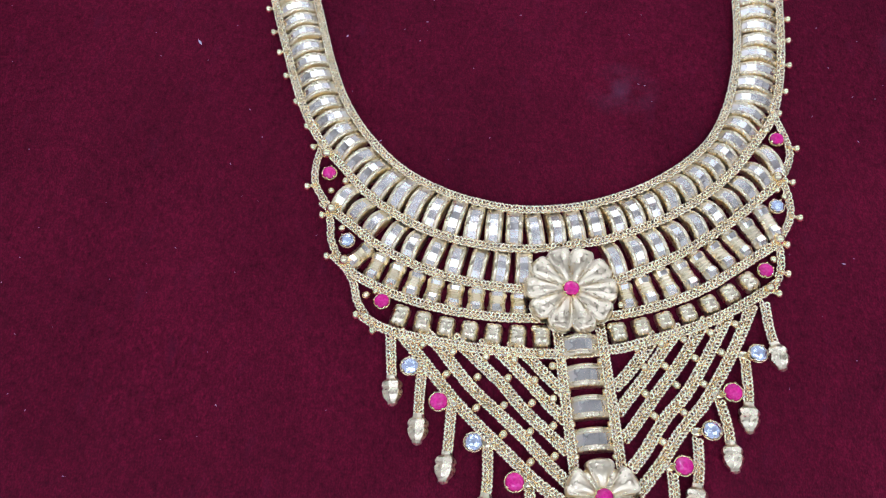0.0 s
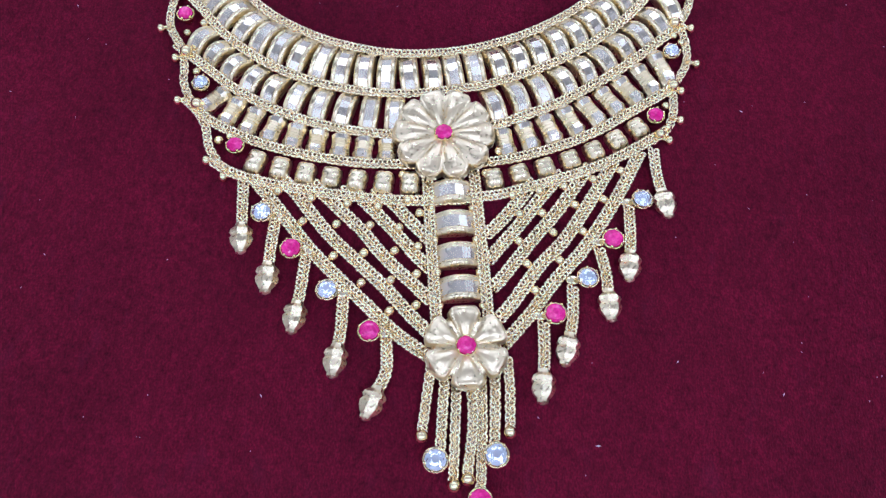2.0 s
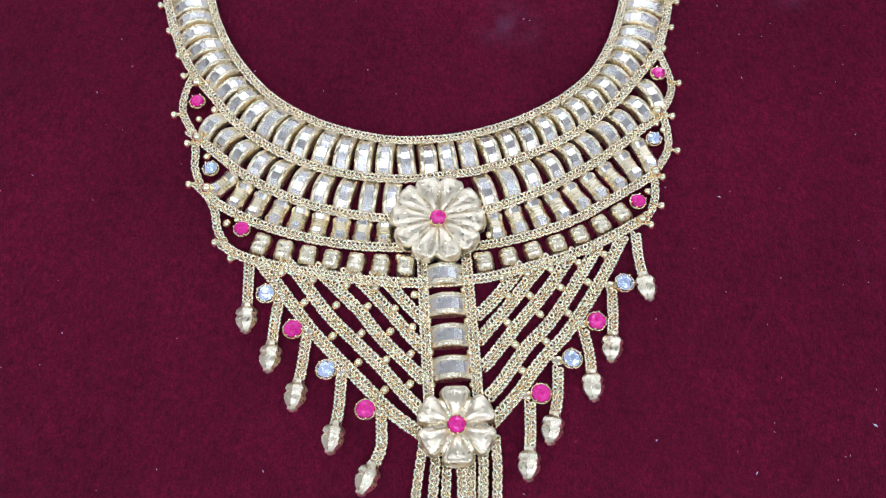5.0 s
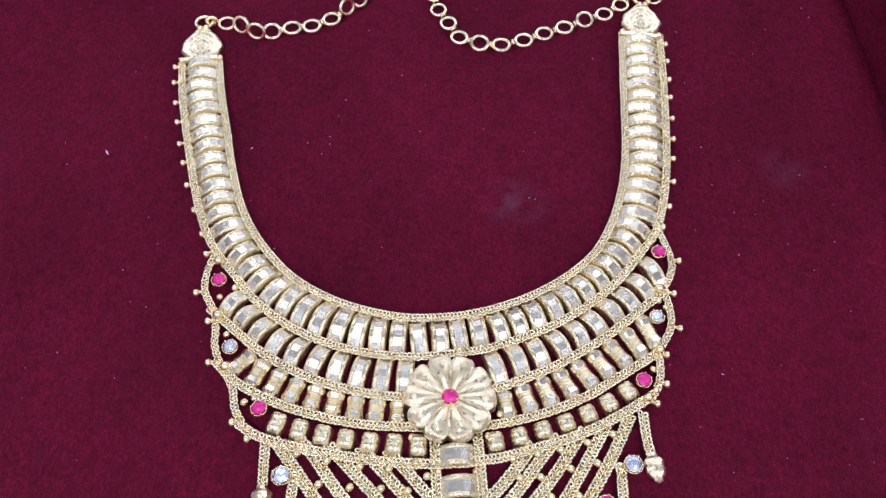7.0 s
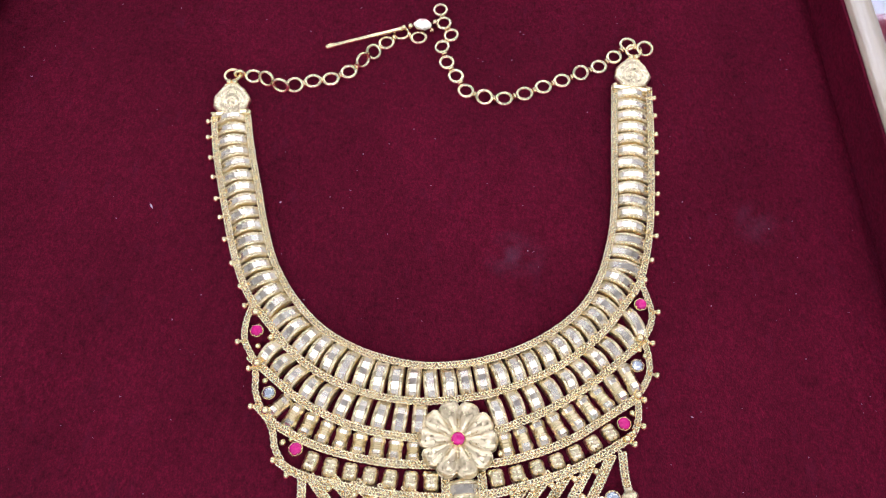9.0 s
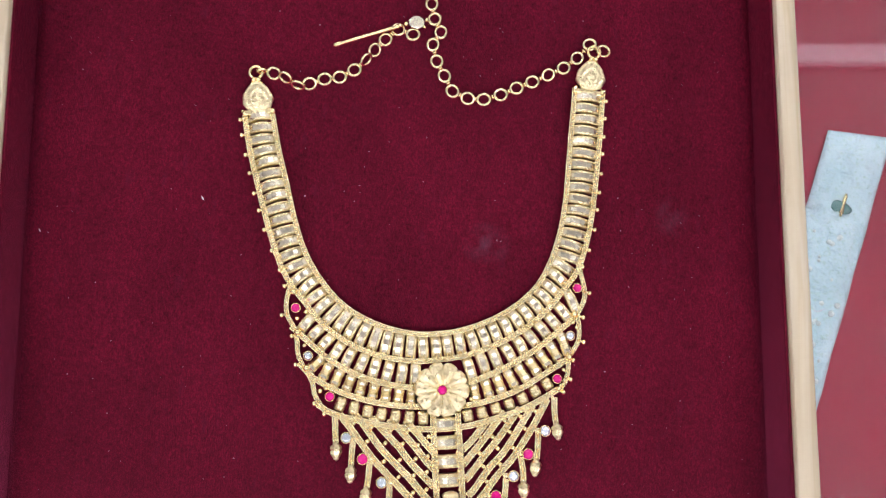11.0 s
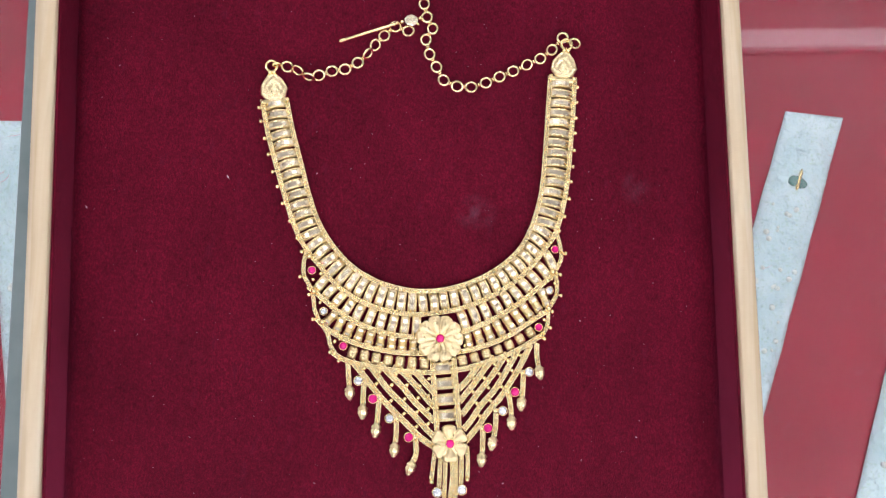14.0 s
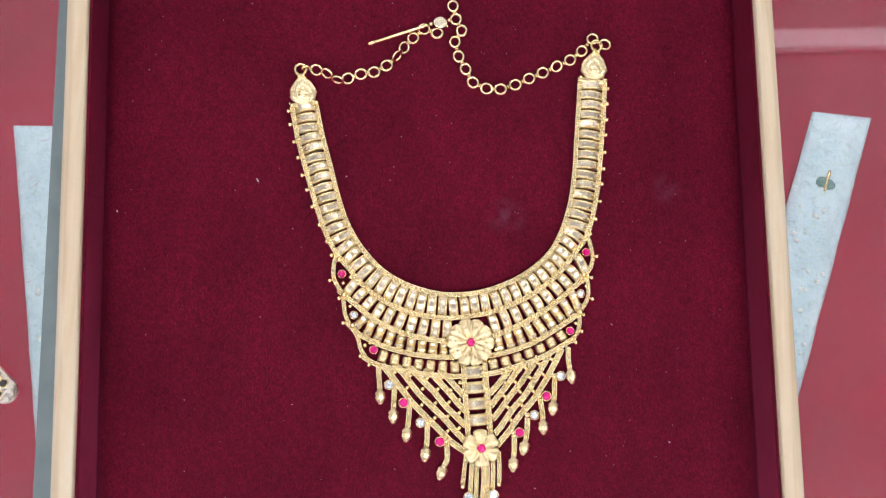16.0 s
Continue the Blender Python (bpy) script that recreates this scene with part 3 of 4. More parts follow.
for side_lobes in LOBES.values():
    for pts in side_lobes:
        part("edge_band", woven_band("edge_band", pts, 1.9, 0.3), necklace, "scalloped woven gold edge")


def arch_bead(name, along, across, high, facets=5):
    """A mirror-cut arched bead: two knurled rims beside a trough of flat facets; x along the row, y across."""
    v, f, slots, smooth = [], [], [], []

    def strip(us, zs, nv, slot, soft, knurl=0.0):
        base = len(v)
        for j in range(nv + 1):
            t = j / nv * 2 - 1
            top = high * (1 - abs(t) ** 2.0 * 0.72)
            for u, dz in zip(us, zs):
                k = knurl * (j % 2)
                v.append((u * along / 2, t * across / 2 * (1.0 if dz > -0.5 else 1.0), max(0.15, top + dz + k) if dz > -5 else 0.15))
        m = len(us)
        for j in range(nv):
            for i in range(m - 1):
                a = base + j * m + i
                f.append((a, a + 1, a + m + 1, a + m))
                slots.append(slot)
                smooth.append(soft)
        for j, flip in ((0, False), (nv, True)):
            row = [base + j * m + i for i in range(m)]
            low = []
            for i in row:
                low.append(len(v))
                v.append((v[i][0], v[i][1], 0.1))
            for i in range(m - 1):
                q = (row[i], low[i], low[i + 1], row[i + 1])
                f.append(q if not flip else q[::-1])
                slots.append(slot)
                smooth.append(False)

    strip((-1, -0.98, -0.90, -0.76, -0.62, -0.50, -0.46), (-9, -0.75, -0.25, 0.0, 0.0, -0.12, -0.3), 18, 0, True, 0.05)
    strip((-0.46, 0.46), (-0.2, -0.2), facets, 1, False)
    strip((0.46, 0.50, 0.62, 0.76, 0.90, 0.98, 1), (-0.3, -0.12, 0.0, 0.0, -0.25, -0.75, -9), 18, 0, True, 0.05)
    return mesh_of(name, np.array(v) * MM, f, (satin, facet_gold), smooth, slots)


def lobed_bead(name, along, across, high):
    """Two mirror-cut lobes with a ribbed waist between them."""
    v, f, slots = [], [], []
    prof = [(-1, 0.55, 0.25), (-0.92, 0.86, 0.6), (-0.66, 1.0, 0.98), (-0.36, 0.92, 0.86), (-0.30, 0.88, 0.80), (-0.2, 0.91, 0.90), (-0.1, 0.86, 0.80), (0, 0.91, 0.90), (0.1, 0.86, 0.80),
            (0.2, 0.91, 0.90), (0.30, 0.88, 0.80), (0.36, 0.92, 0.86), (0.66, 1.0, 0.98), (0.92, 0.86, 0.6), (1, 0.55, 0.25)]
    cross = [(-1, 0.0), (-0.98, 0.45), (-0.62, 0.86), (-0.4, 1.0), (0.4, 1.0), (0.62, 0.86), (0.98, 0.45), (1, 0.0)]
    m = len(cross)
    for t, w, h in prof:
        v += [(x * along / 2 * w, t * across / 2, max(0.1, z * high * h)) for x, z in cross]
    for j in range(len(prof) - 1):
        for i in range(m - 1):
            a = j * m + i
            f.append((a, a + 1, a + m + 1, a + m)[::-1])
            slots.append(1 if i in (2, 3, 4) and (1 <= j <= 2 or 11 <= j <= 12) else 0)
    f += [tuple(range(m)), tuple((len(prof) - 1) * m + i for i in range(m))[::-1]]
    slots += [0, 0]
    return mesh_of(name, np.array(v) * MM, f, (satin, facet_gold), False, slots)


def cushion_bead(name, size, high):
    """A cushion-shaped bead with four soft lobes and a crossed crown."""
    v, f = [], []
    rings = [(math.cos(q) ** 0.75, math.sin(q)) for q in np.radians([0, 14, 28, 42, 56, 68, 78, 86])]
    n = 32
    for r, z in rings:
        for i in range(n):
            a = 2 * math.pi * i / n
            sq = 1 / max(abs(math.cos(a)), abs(math.sin(a))) ** 0.5
            lobe = 1 - 0.10 * math.exp(-(math.sin(a) / 0.16) ** 2) - 0.07 * math.exp(-(math.cos(a) / 0.16) ** 2) * (r > 0.5)
            groove = 0.14 * math.exp(-(r * math.sin(a) / 0.10) ** 2) if r > 0.2 else 0.05
            v.append((r * size / 2 * sq * lobe * math.cos(a), r * size / 2 * sq * lobe * math.sin(a), 0.1 + (z - groove * z) * high))
    for k in range(len(rings) - 1):
        for i in range(n):
            f.append((k * n + i, k * n + (i + 1) % n, (k + 1) * n + (i + 1) % n, (k + 1) * n + i))
    f.append(tuple((len(rings) - 1) * n + i for i in range(n)))
    return mesh_of(name, np.array(v) * MM, f, satin, [True] * len(f))


def nearest(p, line):
    return line[np.argmin(np.sum((line - p) ** 2, 1))]


GEMS = {"ruby": [(-61.2, 32.2), (-45.5, -3.3), (55.7, 44.4), (47.4, 6.5), (-31.2, -27.6), (-14.2, -45.1), (35.7, -24.1), (22.9, -40.8)],
        "crystal": [(-55.1, 12.8), (52.8, 24.3), (-38.1, -19.4), (-23.2, -36.6), (42.6, -14.7), (29.9, -32.9)]}
F1, F2 = (0.0, 0.6), (5.0, -48.0)
ALL_GEMS = np.array(GEMS["ruby"] + GEMS["crystal"])


ROW2L = ((-55.7, 26.9), (-11.2, 8.2))
ROW2R = ((11.0, 9.9), (53.5, 38.8))
ROW3L = ((-51.4, 10.5), (-12.3, -2.2))
ROW3R = ((13.8, -0.2), (50.2, 21.4))
ROW4L = ((-40.7, -4.8), (-7.1, -10.2))
ROW4R = ((10.7, -8.3), (43.4, 4.7))


def bead_row(name, upper, lower, ends, n, base_across, make, gap, z, label):
    """n beads side by side in the channel between two bands, the first and the last near the given ends."""
    a, _, _ = curve_points(upper, 0.25)
    b, _, _ = curve_points(lower, 0.25)
    mids, acrosses = [], []
    for p in a:
        q = nearest(p, b)
        mids.append((p + q) / 2)
        acrosses.append(p - q)
    mids, acrosses = np.array(mids), np.array(acrosses)
    run = np.concatenate([[0], np.cumsum(np.linalg.norm(np.diff(mids, axis=0), axis=1))])
    s0, s1 = (run[np.argmin(np.sum((mids - e) ** 2, 1))] for e in ends)
    rng = random.Random(name + str(ends))
    for i in range(n):
        s = s0 + (s1 - s0) * i / (n - 1)
        c = np.array([np.interp(s, run, mids[:, k]) for k in (0, 1)])
        d = np.array([np.interp(s, run, acrosses[:, k]) for k in (0, 1)])
        wide = np.linalg.norm(d)
        m = turned(c[0], c[1], z, math.atan2(d[1], d[0]) - math.pi / 2 + rng.uniform(-0.06, 0.06), 1, (wide - gap) / base_across, 1)
        tilt = Matrix.Rotation(rng.uniform(-0.09, 0.09), 4, "X") @ Matrix.Rotation(rng.uniform(-0.10, 0.10), 4, "Y")
        part(name, make, necklace, label, m @ tilt)


ARCH, ARCH_SMALL = arch_bead("arched_bead", 4.5, 8.0, 3.3), arch_bead("arched_bead", 4.4, 7.0, 3.1)
LOBED, CUSHION = lobed_bead("lobed_bead", 4.5, 6.0, 2.6), cushion_bead("cushion_bead", 4.7, 2.6)
bead_row("arched_bead", INNER, OUTER, ((-81.5, 113.5), (60.0, 129.1)), 56, 8.0, ARCH, 1.7, 0.25, "mirror-cut arched gold bead")
bead_row("arched_bead", OUTER, SECOND, ROW2L, 10, 7.0, ARCH_SMALL, 1.7, 0.25, "mirror-cut arched gold bead")
bead_row("arched_bead", OUTER, SECOND, ROW2R, 10, 7.0, ARCH_SMALL, 1.7, 0.25, "mirror-cut arched gold bead")
bead_row("lobed_bead", SECOND, THIRD, ROW3L, 9, 6.0, LOBED, 1.9, 0.25, "two-lobed gold bead with a ribbed waist")
bead_row("lobed_bead", SECOND, THIRD, ROW3R, 9, 6.0, LOBED, 1.9, 0.25, "two-lobed gold bead with a ribbed waist")
bead_row("cushion_bead", THIRD, FOURTH, ROW4L, 7, 5.0, CUSHION, 2.4, 0.25, "cushion-shaped gold bead")
bead_row("cushion_bead", THIRD, FOURTH, ROW4R, 7, 5.0, CUSHION, 2.4, 0.25, "cushion-shaped gold bead")

# stones in claw cups
STONE = {}
for kind, mat in (("ruby", ruby), ("crystal", crystal)):
    STONE[kind] = lathe("stone", [(1.2, -0.7), (1.98, 0.1), (2.0, 0.35), (1.72, 0.75), (1.25, 1.08), (0.75, 1.25)], 10, mat, False, twist=0.5)
    STONE[kind].transform(Matrix.Scale(MM, 4))
CUP = lathe("cup", [(1.3, 0.3), (1.55, 1.2), (2.3, 2.3), (2.4, 2.9), (2.18, 3.05), (2.0, 2.7)], 18, gold)
CUP.transform(Matrix.Scale(MM, 4))
CLAW = lathe("claw", [(0.28, 0.0), (0.34, 0.5), (0.32, 0.95), (0.12, 1.12)], 6, gold)
CLAW.transform(Matrix.Scale(MM, 4))


def stone_setting(parent, x, y, z, kind, size=1.0, turn=0.0):
    cup = part("stone_setting", CUP, parent, "gold claw cup", turned(x, y, z, turn, size, size, 1.0))
    part("stone", STONE[kind], cup, "pink faceted stone" if kind == "ruby" else "clear faceted stone", turned(0, 0, 3.0, turn))
    for k in range(6):
        a = 2 * math.pi * (k + 0.25) / 6
        part("claw", CLAW, cup, "", turned(2.12 * math.cos(a), 2.12 * math.sin(a), 2.55, a))


for kind, places in GEMS.items():
    for i, (x, y) in enumerate(places):
        stone_setting(necklace, x, y, 0.2, kind, (0.86 if y > -10 else 0.98), i * 0.7)

# small solder plates between the lower stones and their bands
TAB = lathe("solder_plate", [(1.1, 0.0), (1.1, 0.4), (0.8, 0.6)], 10, link_gold, stretch=1.5)
TAB.transform(Matrix.Scale(MM, 4))
for x, y in GEMS["ruby"][4:6] + GEMS["crystal"][2:4]:
    part("solder_plate", TAB, necklace, "", turned(x + 2.7, y + 0.1, 0.9))
for x, y in GEMS["ruby"][6:8] + GEMS["crystal"][4:6]:
    part("solder_plate", TAB, necklace, "", turned(x - 2.8, y + 0.1, 0.9))

# small round beads
BALL = lathe("round_bead", [(0.25, -0.97), (0.7, -0.7), (0.97, -0.25), (0.97, 0.25), (0.7, 0.7), (0.25, 0.97)], 10, gold)
BALL.transform(Matrix.Scale(MM, 4))


def ball(x, y, r=0.95, z=None):
    part("round_bead", BALL, necklace, "", turned(x, y, (r + 0.3) if z is None else z, 0, r, r, r))


# round beads that fill the scallops beside the stones
for x, y, r in ((-57.1, 30.8, 1.1), (-60.6, 28.0, 1.0), (-62.6, 39.0, 1.5), (-60.0, 22.4, 1.5), (-55.6, 8.0, 1.5), (-47.3, -0.1, 1.0), (-49.6, -1.2, 1.1), (-52.0, 15.6, 0.9), (-57.0, 17.0, 1.0),
                (52.4, 42.3, 1.0), (54.0, 48.0, 1.2), (54.8, 33.6, 1.5), (54.2, 30.0, 1.0), (55.8, 28.0, 1.0), (52.6, 15.6, 1.5), (50.4, 10.2, 1.0), (50.4, 4.6, 1.0), (48.4, 2.6, 1.3), (49.4, 20.4, 0.9)):
    ball(x, y, r)

for x, y in ((-9.6, 9.6), (9.8, 10.6), (-11.6, -3.6), (12.0, -2.6), (-8.8, -9.0), (9.2, -8.2)):
    ball(x, y, 1.05)

# pins along the outer edges
PIN = lathe("edge_pin", [(0.5, -1.4), (0.5, 0.3), (0.75, 0.5), (1.15, 1.0), (1.15, 1.5), (0.75, 2.0)], 9, gold)
PIN.transform(Matrix.Scale(MM, 4) @ Matrix.Rotation(math.pi / 2, 4, "Y"))
LEFT_PINS = [(-89.8, 111.6), (-88.7, 104.8), (-86.6, 96.2), (-84.4, 88.3), (-82.0, 79.7), (-79.5, 72.5), (-76.8, 64.3), (-73.1, 55.6), (-69.3, 47.5), (-66.9, 40.9), (-67.4, 29.0), (-62.8, 20.6), (-60.6, 9.0), (-52.2, -6.4), (-48.0, -10.4)]
RIGHT_PINS = [(69.1, 127.5), (68.6, 119.5), (68.1, 111.3), (67.5, 103.5), (66.9, 94.6), (66.1, 86.3), (65.1, 78.6), (64.0, 69.9), (61.6, 60.9), (58.8, 53.6), (61.7, 42.6), (59.0, 32.2), (59.2, 21.9), (54.8, 14.2), (53.8, 6.3), (50.8, 1.0)]
outer_line, outer_way, _ = curve_points(OUTER, 0.5)
for pins, out in ((LEFT_PINS, math.pi), (RIGHT_PINS, 0.0)):
    for i, (x, y) in enumerate(pins):
        k = np.argmin(np.sum((outer_line - (x, y)) ** 2, 1))
        normal = math.atan2(-outer_way[k][0], outer_way[k][1])
        if i > 9:
            normal = out + (0.25 if out else -0.25)
        part("edge_pin", PIN, necklace, "", turned(x - 1.6 * math.cos(normal), y - 1.6 * math.sin(normal), 1.3, normal))


# flowers
def petal_mesh(name, r0, r1, wide, ribbed):
    """A spoon-shaped petal along x, with a raised lip, a ribbed hollow and a small boss near its tip."""
    v, f = [], []
    nu, nv = 18, 25
    for i in range(nu + 1):
        t = i / nu
        half = wide / 2 * (0.22 + 0.78 * min(1.0, t / 0.74) ** 0.85) * (1.0 if t < 0.74 else math.sqrt(max(0.0, 1 - ((t - 0.74) / 0.2601) ** 2)) ** 0.8)
        for j in range(nv):
            s = j / (nv - 1) * 2 - 1
            lip = math.exp(-((abs(s) - 0.86) / 0.08) ** 2) * 0.8 + math.exp(-((t - 0.92) / 0.05) ** 2) * 0.5
            dome = 0.70 * (1 - min(1.0, abs(s) / 0.74) ** 2) * math.sin(math.pi * min(1.0, t * 0.85 + 0.1))
            boss = 0.40 * math.exp(-((t - 0.72) ** 2 / 0.003 + s * s / 0.03))
            rib = ribbed * math.cos(s * 16) * (1 if t < 0.62 else 0.2)
            drop = -4.2 * abs(s) ** 8 - 1.6 * max(0.0, t - 0.9) / 0.1
            v.append((r0 + (r1 - r0) * t, half * s, 1.5 + 0.5 * math.sin(t * 3.0) + lip + dome + boss + rib + drop * 0.5))
    for i in range(nu):
        for j in range(nv - 1):
            a = i * nv + j
            f.append((a, a + nv, a + nv + 1, a + 1))
    top = len(v)
    v += [(x, y * 0.96, 0.35) for x, y, z in v[:]]
    f += [tuple(top + q for q in quad)[::-1] for quad in f[:]]
    rim = [i * nv for i in range(nu + 1)] + [nu * nv + j for j in range(1, nv)] + [i * nv + nv - 1 for i in range(nu - 1, -1, -1)] + list(range(nv - 2, 0, -1))
    f += [(a, top + a, top + b, b) for a, b in zip(rim, rim[1:] + rim[:1])]
    return mesh_of(name, np.array(v) * MM, f, matte, True)


def flower(x, y, z, count, r1, wide, turn, label):
    disc = lathe("flower", [(r1 * 0.80, 0.2), (r1 * 0.82, 0.9), (r1 * 0.66, 1.5), (2.6, 2.0), (1.5, 2.1)], 24, satin)
    disc.transform(Matrix.Scale(MM, 4))
    base = part("flower", disc, necklace, label, turned(x, y, z))
    petal = petal_mesh("petal", 1.9, r1, wide, 0.025 if count > 8 else 0.02)
    for k in range(count):
        a = turn + 2 * math.pi * k / count
        part("petal", petal, base, "", turned(0, 0, 0.3, a) @ Matrix.Rotation(-0.06, 4, "Y"))
    stone_setting(necklace, x, y, z - 0.6, "ruby", 0.92, 0.4)


flower(F1[0], F1[1], 1.4, 10, 11.4, 6.6, 0.604, "ten-petalled gold flower")
flower(F2[0], F2[1], 1.5, 6, 8.6, 6.9, 0.06 + math.pi / 2, "six-petalled gold flower")

# the middle column with four arched beads
part("column_band", woven_band("column_band", [(-3.5, -8.0), (-2.4, -24.0), (-0.9, -42.5)], 2.4, 0.4), necklace, "woven gold chain band")
part("column_band", woven_band("column_band", [(6.6, -7.0), (8.1, -23.0), (9.6, -42.0)], 2.4, 0.4), necklace, "woven gold chain band")
COLUMN = arch_bead("column_bead", 5.6, 8.6, 3.0)
for x, y in ((1.8, -13.0), (2.6, -20.4), (3.3, -27.8), (3.9, -35.2)):
    part("column_bead", COLUMN, necklace, "mirror-cut arched gold bead", turned(x, y, 0.3, math.pi / 2 + 0.085))
    for dx, dy in ((-4.1, -3.9), (4.4, -3.7)):
        ball(x + dx, y + dy, 0.85)

# slanting bands of the bib, joined by round beads
LEFT_BANDS = [[(-41.2, -10.3), (-35.2, -17.5), (-27.5, -27.0), (-21.1, -33.5), (-15.1, -39.2), (-9.3, -44.8), (-2.7, -49.5)],
              [(-35.1, -10.2), (-31.9, -13.6), (-24.2, -23.2), (-17.9, -29.3), (-11.8, -35.1), (-6.0, -41.4), (-2.6, -44.6)],
              [(-28.2, -11.4), (-24.2, -15.5), (-17.3, -22.2), (-11.9, -28.6), (-5.8, -34.5), (-2.4, -37.7)],
              [(-20.8, -11.9), (-16.3, -16.1), (-10.9, -21.8), (-5.6, -27.8), (-2.6, -30.9)],
              [(-14.2, -12.4), (-10.1, -16.6), (-4.9, -22.2), (-2.8, -24.3)]]
RIGHT_BANDS = [[(43.6, -1.9), (38.7, -11.5), (34.0, -19.4), (28.9, -26.9), (23.5, -32.9), (18.2, -40.3), (12.8, -46.7)],
               [(37.6, -4.4), (35.3, -8.4), (30.6, -16.4), (25.6, -24.0), (20.1, -30.1), (14.9, -37.6), (12.2, -40.9)],
               [(31.9, -6.2), (28.9, -10.7), (24.4, -17.3), (19.1, -23.9), (13.0, -32.0), (11.0, -34.4)],
               [(25.8, -8.1), (22.0, -12.7), (17.1, -19.5), (11.8, -26.1), (10.1, -28.3)],
               [(19.6, -10.1), (17.2, -13.7), (12.5, -19.6), (9.8, -22.4)]]
KNOTS = [[(-35.4, -13.6), (-29.6, -20.7), (-22.6, -28.5), (-16.5, -34.4), (-10.5, -40.4)],
         [(-28.2, -15.2), (-22.4, -21.2), (-16.3, -27.7), (-10.5, -33.7), (-5.1, -39.0)],
         [(-20.4, -16.3), (-15.3, -21.3), (-9.9, -27.1), (-5.2, -32.2)],
         [(-13.8, -16.8), (-9.2, -21.7), (-5.1, -26.0)],
         [(-7.5, -15.1), (-4.9, -18.2)],
         [(38.8, -7.0), (34.6, -14.1), (29.7, -21.8), (24.5, -28.6), (19.2, -35.4)],
         [(32.7, -9.3), (28.3, -15.6), (23.4, -22.2), (17.7, -29.5)],
         [(26.2, -11.1), (21.2, -17.7), (16.1, -24.4)],
         [(20.8, -12.3), (16.4, -18.0)],
         [(14.9, -13.5)]]
for bands in (LEFT_BANDS, RIGHT_BANDS):
    for pts in bands:
        part("bib_band", woven_band("bib_band", pts, 2.85, 0.3), necklace, "woven gold chain band")
for places in KNOTS:
    for x, y in places:
        ball(x, y, 1.1)

# hanging drops
BUD = lathe("bud", [(1.0, 1.6), (1.2, 0.9), (2.0, 0.2), (2.2, -0.5), (1.8, -1.0), (2.15, -1.6), (1.95, -2.5), (1.4, -3.3), (1.0, -3.7), (1.0, -4.2), (0.3, -4.6)], 7, satin, False)
BUD.transform(Matrix.Scale(MM * 1.16, 4) @ Matrix.Diagonal((1, 1, 1, 1)) @ Matrix.Rotation(-math.pi / 2, 4, "X") @ Matrix.Diagonal((1, 0.72, 1, 1)))
DROPS = [((-43.1, -11.4), (-42.6, -18.0), (-42.2, -23.2)), ((-35.4, -20.4), (-35.7, -27.0), (-35.8, -32.0)), ((-28.3, -28.4), (-28.7, -35.5), (-29.3, -40.4)), ((-20.0, -37.0), (-20.0, -44.0), (-20.6, -49.2)), ((-11.0, -45.2), (-10.6, -52.5), (-12.6, -57.6)),
         ((46.6, -1.2), (46.8, -8.0), (47.6, -13.2)), ((40.0, -15.6), (39.8, -22.5), (39.2, -27.9)), ((33.0, -25.6), (34.0, -31.5), (34.2, -36.7)), ((27.0, -34.4), (26.6, -41.0), (25.5, -46.2)), ((20.7, -42.2), (20.6, -48.5), (20.2, -53.7))]
for pts in DROPS:
    drop = part("drop_chain", woven_band("drop_chain", pts, 2.45, 0.25), necklace, "short woven gold drop")
    (ax, ay), (bx, by) = pts[1], pts[2]
    part("bud", BUD, drop, "gold bud-shaped tip", turned(bx, by, 1.6, math.atan2(by - ay, bx - ax) + math.pi / 2))

# the tassel under the small flower
TASSEL = [((-1.6, -49.5), (-2.6, -58.0), (-3.3, -64.0)), ((1.0, -50.5), (0.6, -59.0), (0.2, -67.0)), ((3.3, -51.0), (3.0, -63.0), (2.7, -73.0)), ((5.6, -51.0), (6.4, -62.0), (5.4, -71.8)), ((8.0, -51.0), (8.2, -63.0), (7.8, -75.2)), ((10.6, -50.5), (10.7, -58.0), (10.5, -66.0)), ((13.2, -49.5), (13.6, -56.0), (13.5, -63.0))]
for i, pts in enumerate(TASSEL):
    part("tassel_chain", woven_band("tassel_chain", pts, 2.0, 0.25 + 0.35 * (i % 2)), necklace, "thin woven gold tassel strand")
for x, y in ((-3.4, -65.4), (2.8, -74.4), (5.4, -73.2), (13.4, -64.4)):
    ball(x, y, 1.35)
ball(7.3, -80.2, 1.0)
stone_setting(necklace, -0.7, -70.0, 0.2, "crystal", 1.05)
stone_setting(necklace, 10.7, -68.9, 0.2, "crystal", 1.05, 0.6)
stone_setting(necklace, 7.6, -77.1, 0.2, "ruby", 1.0, 0.3)


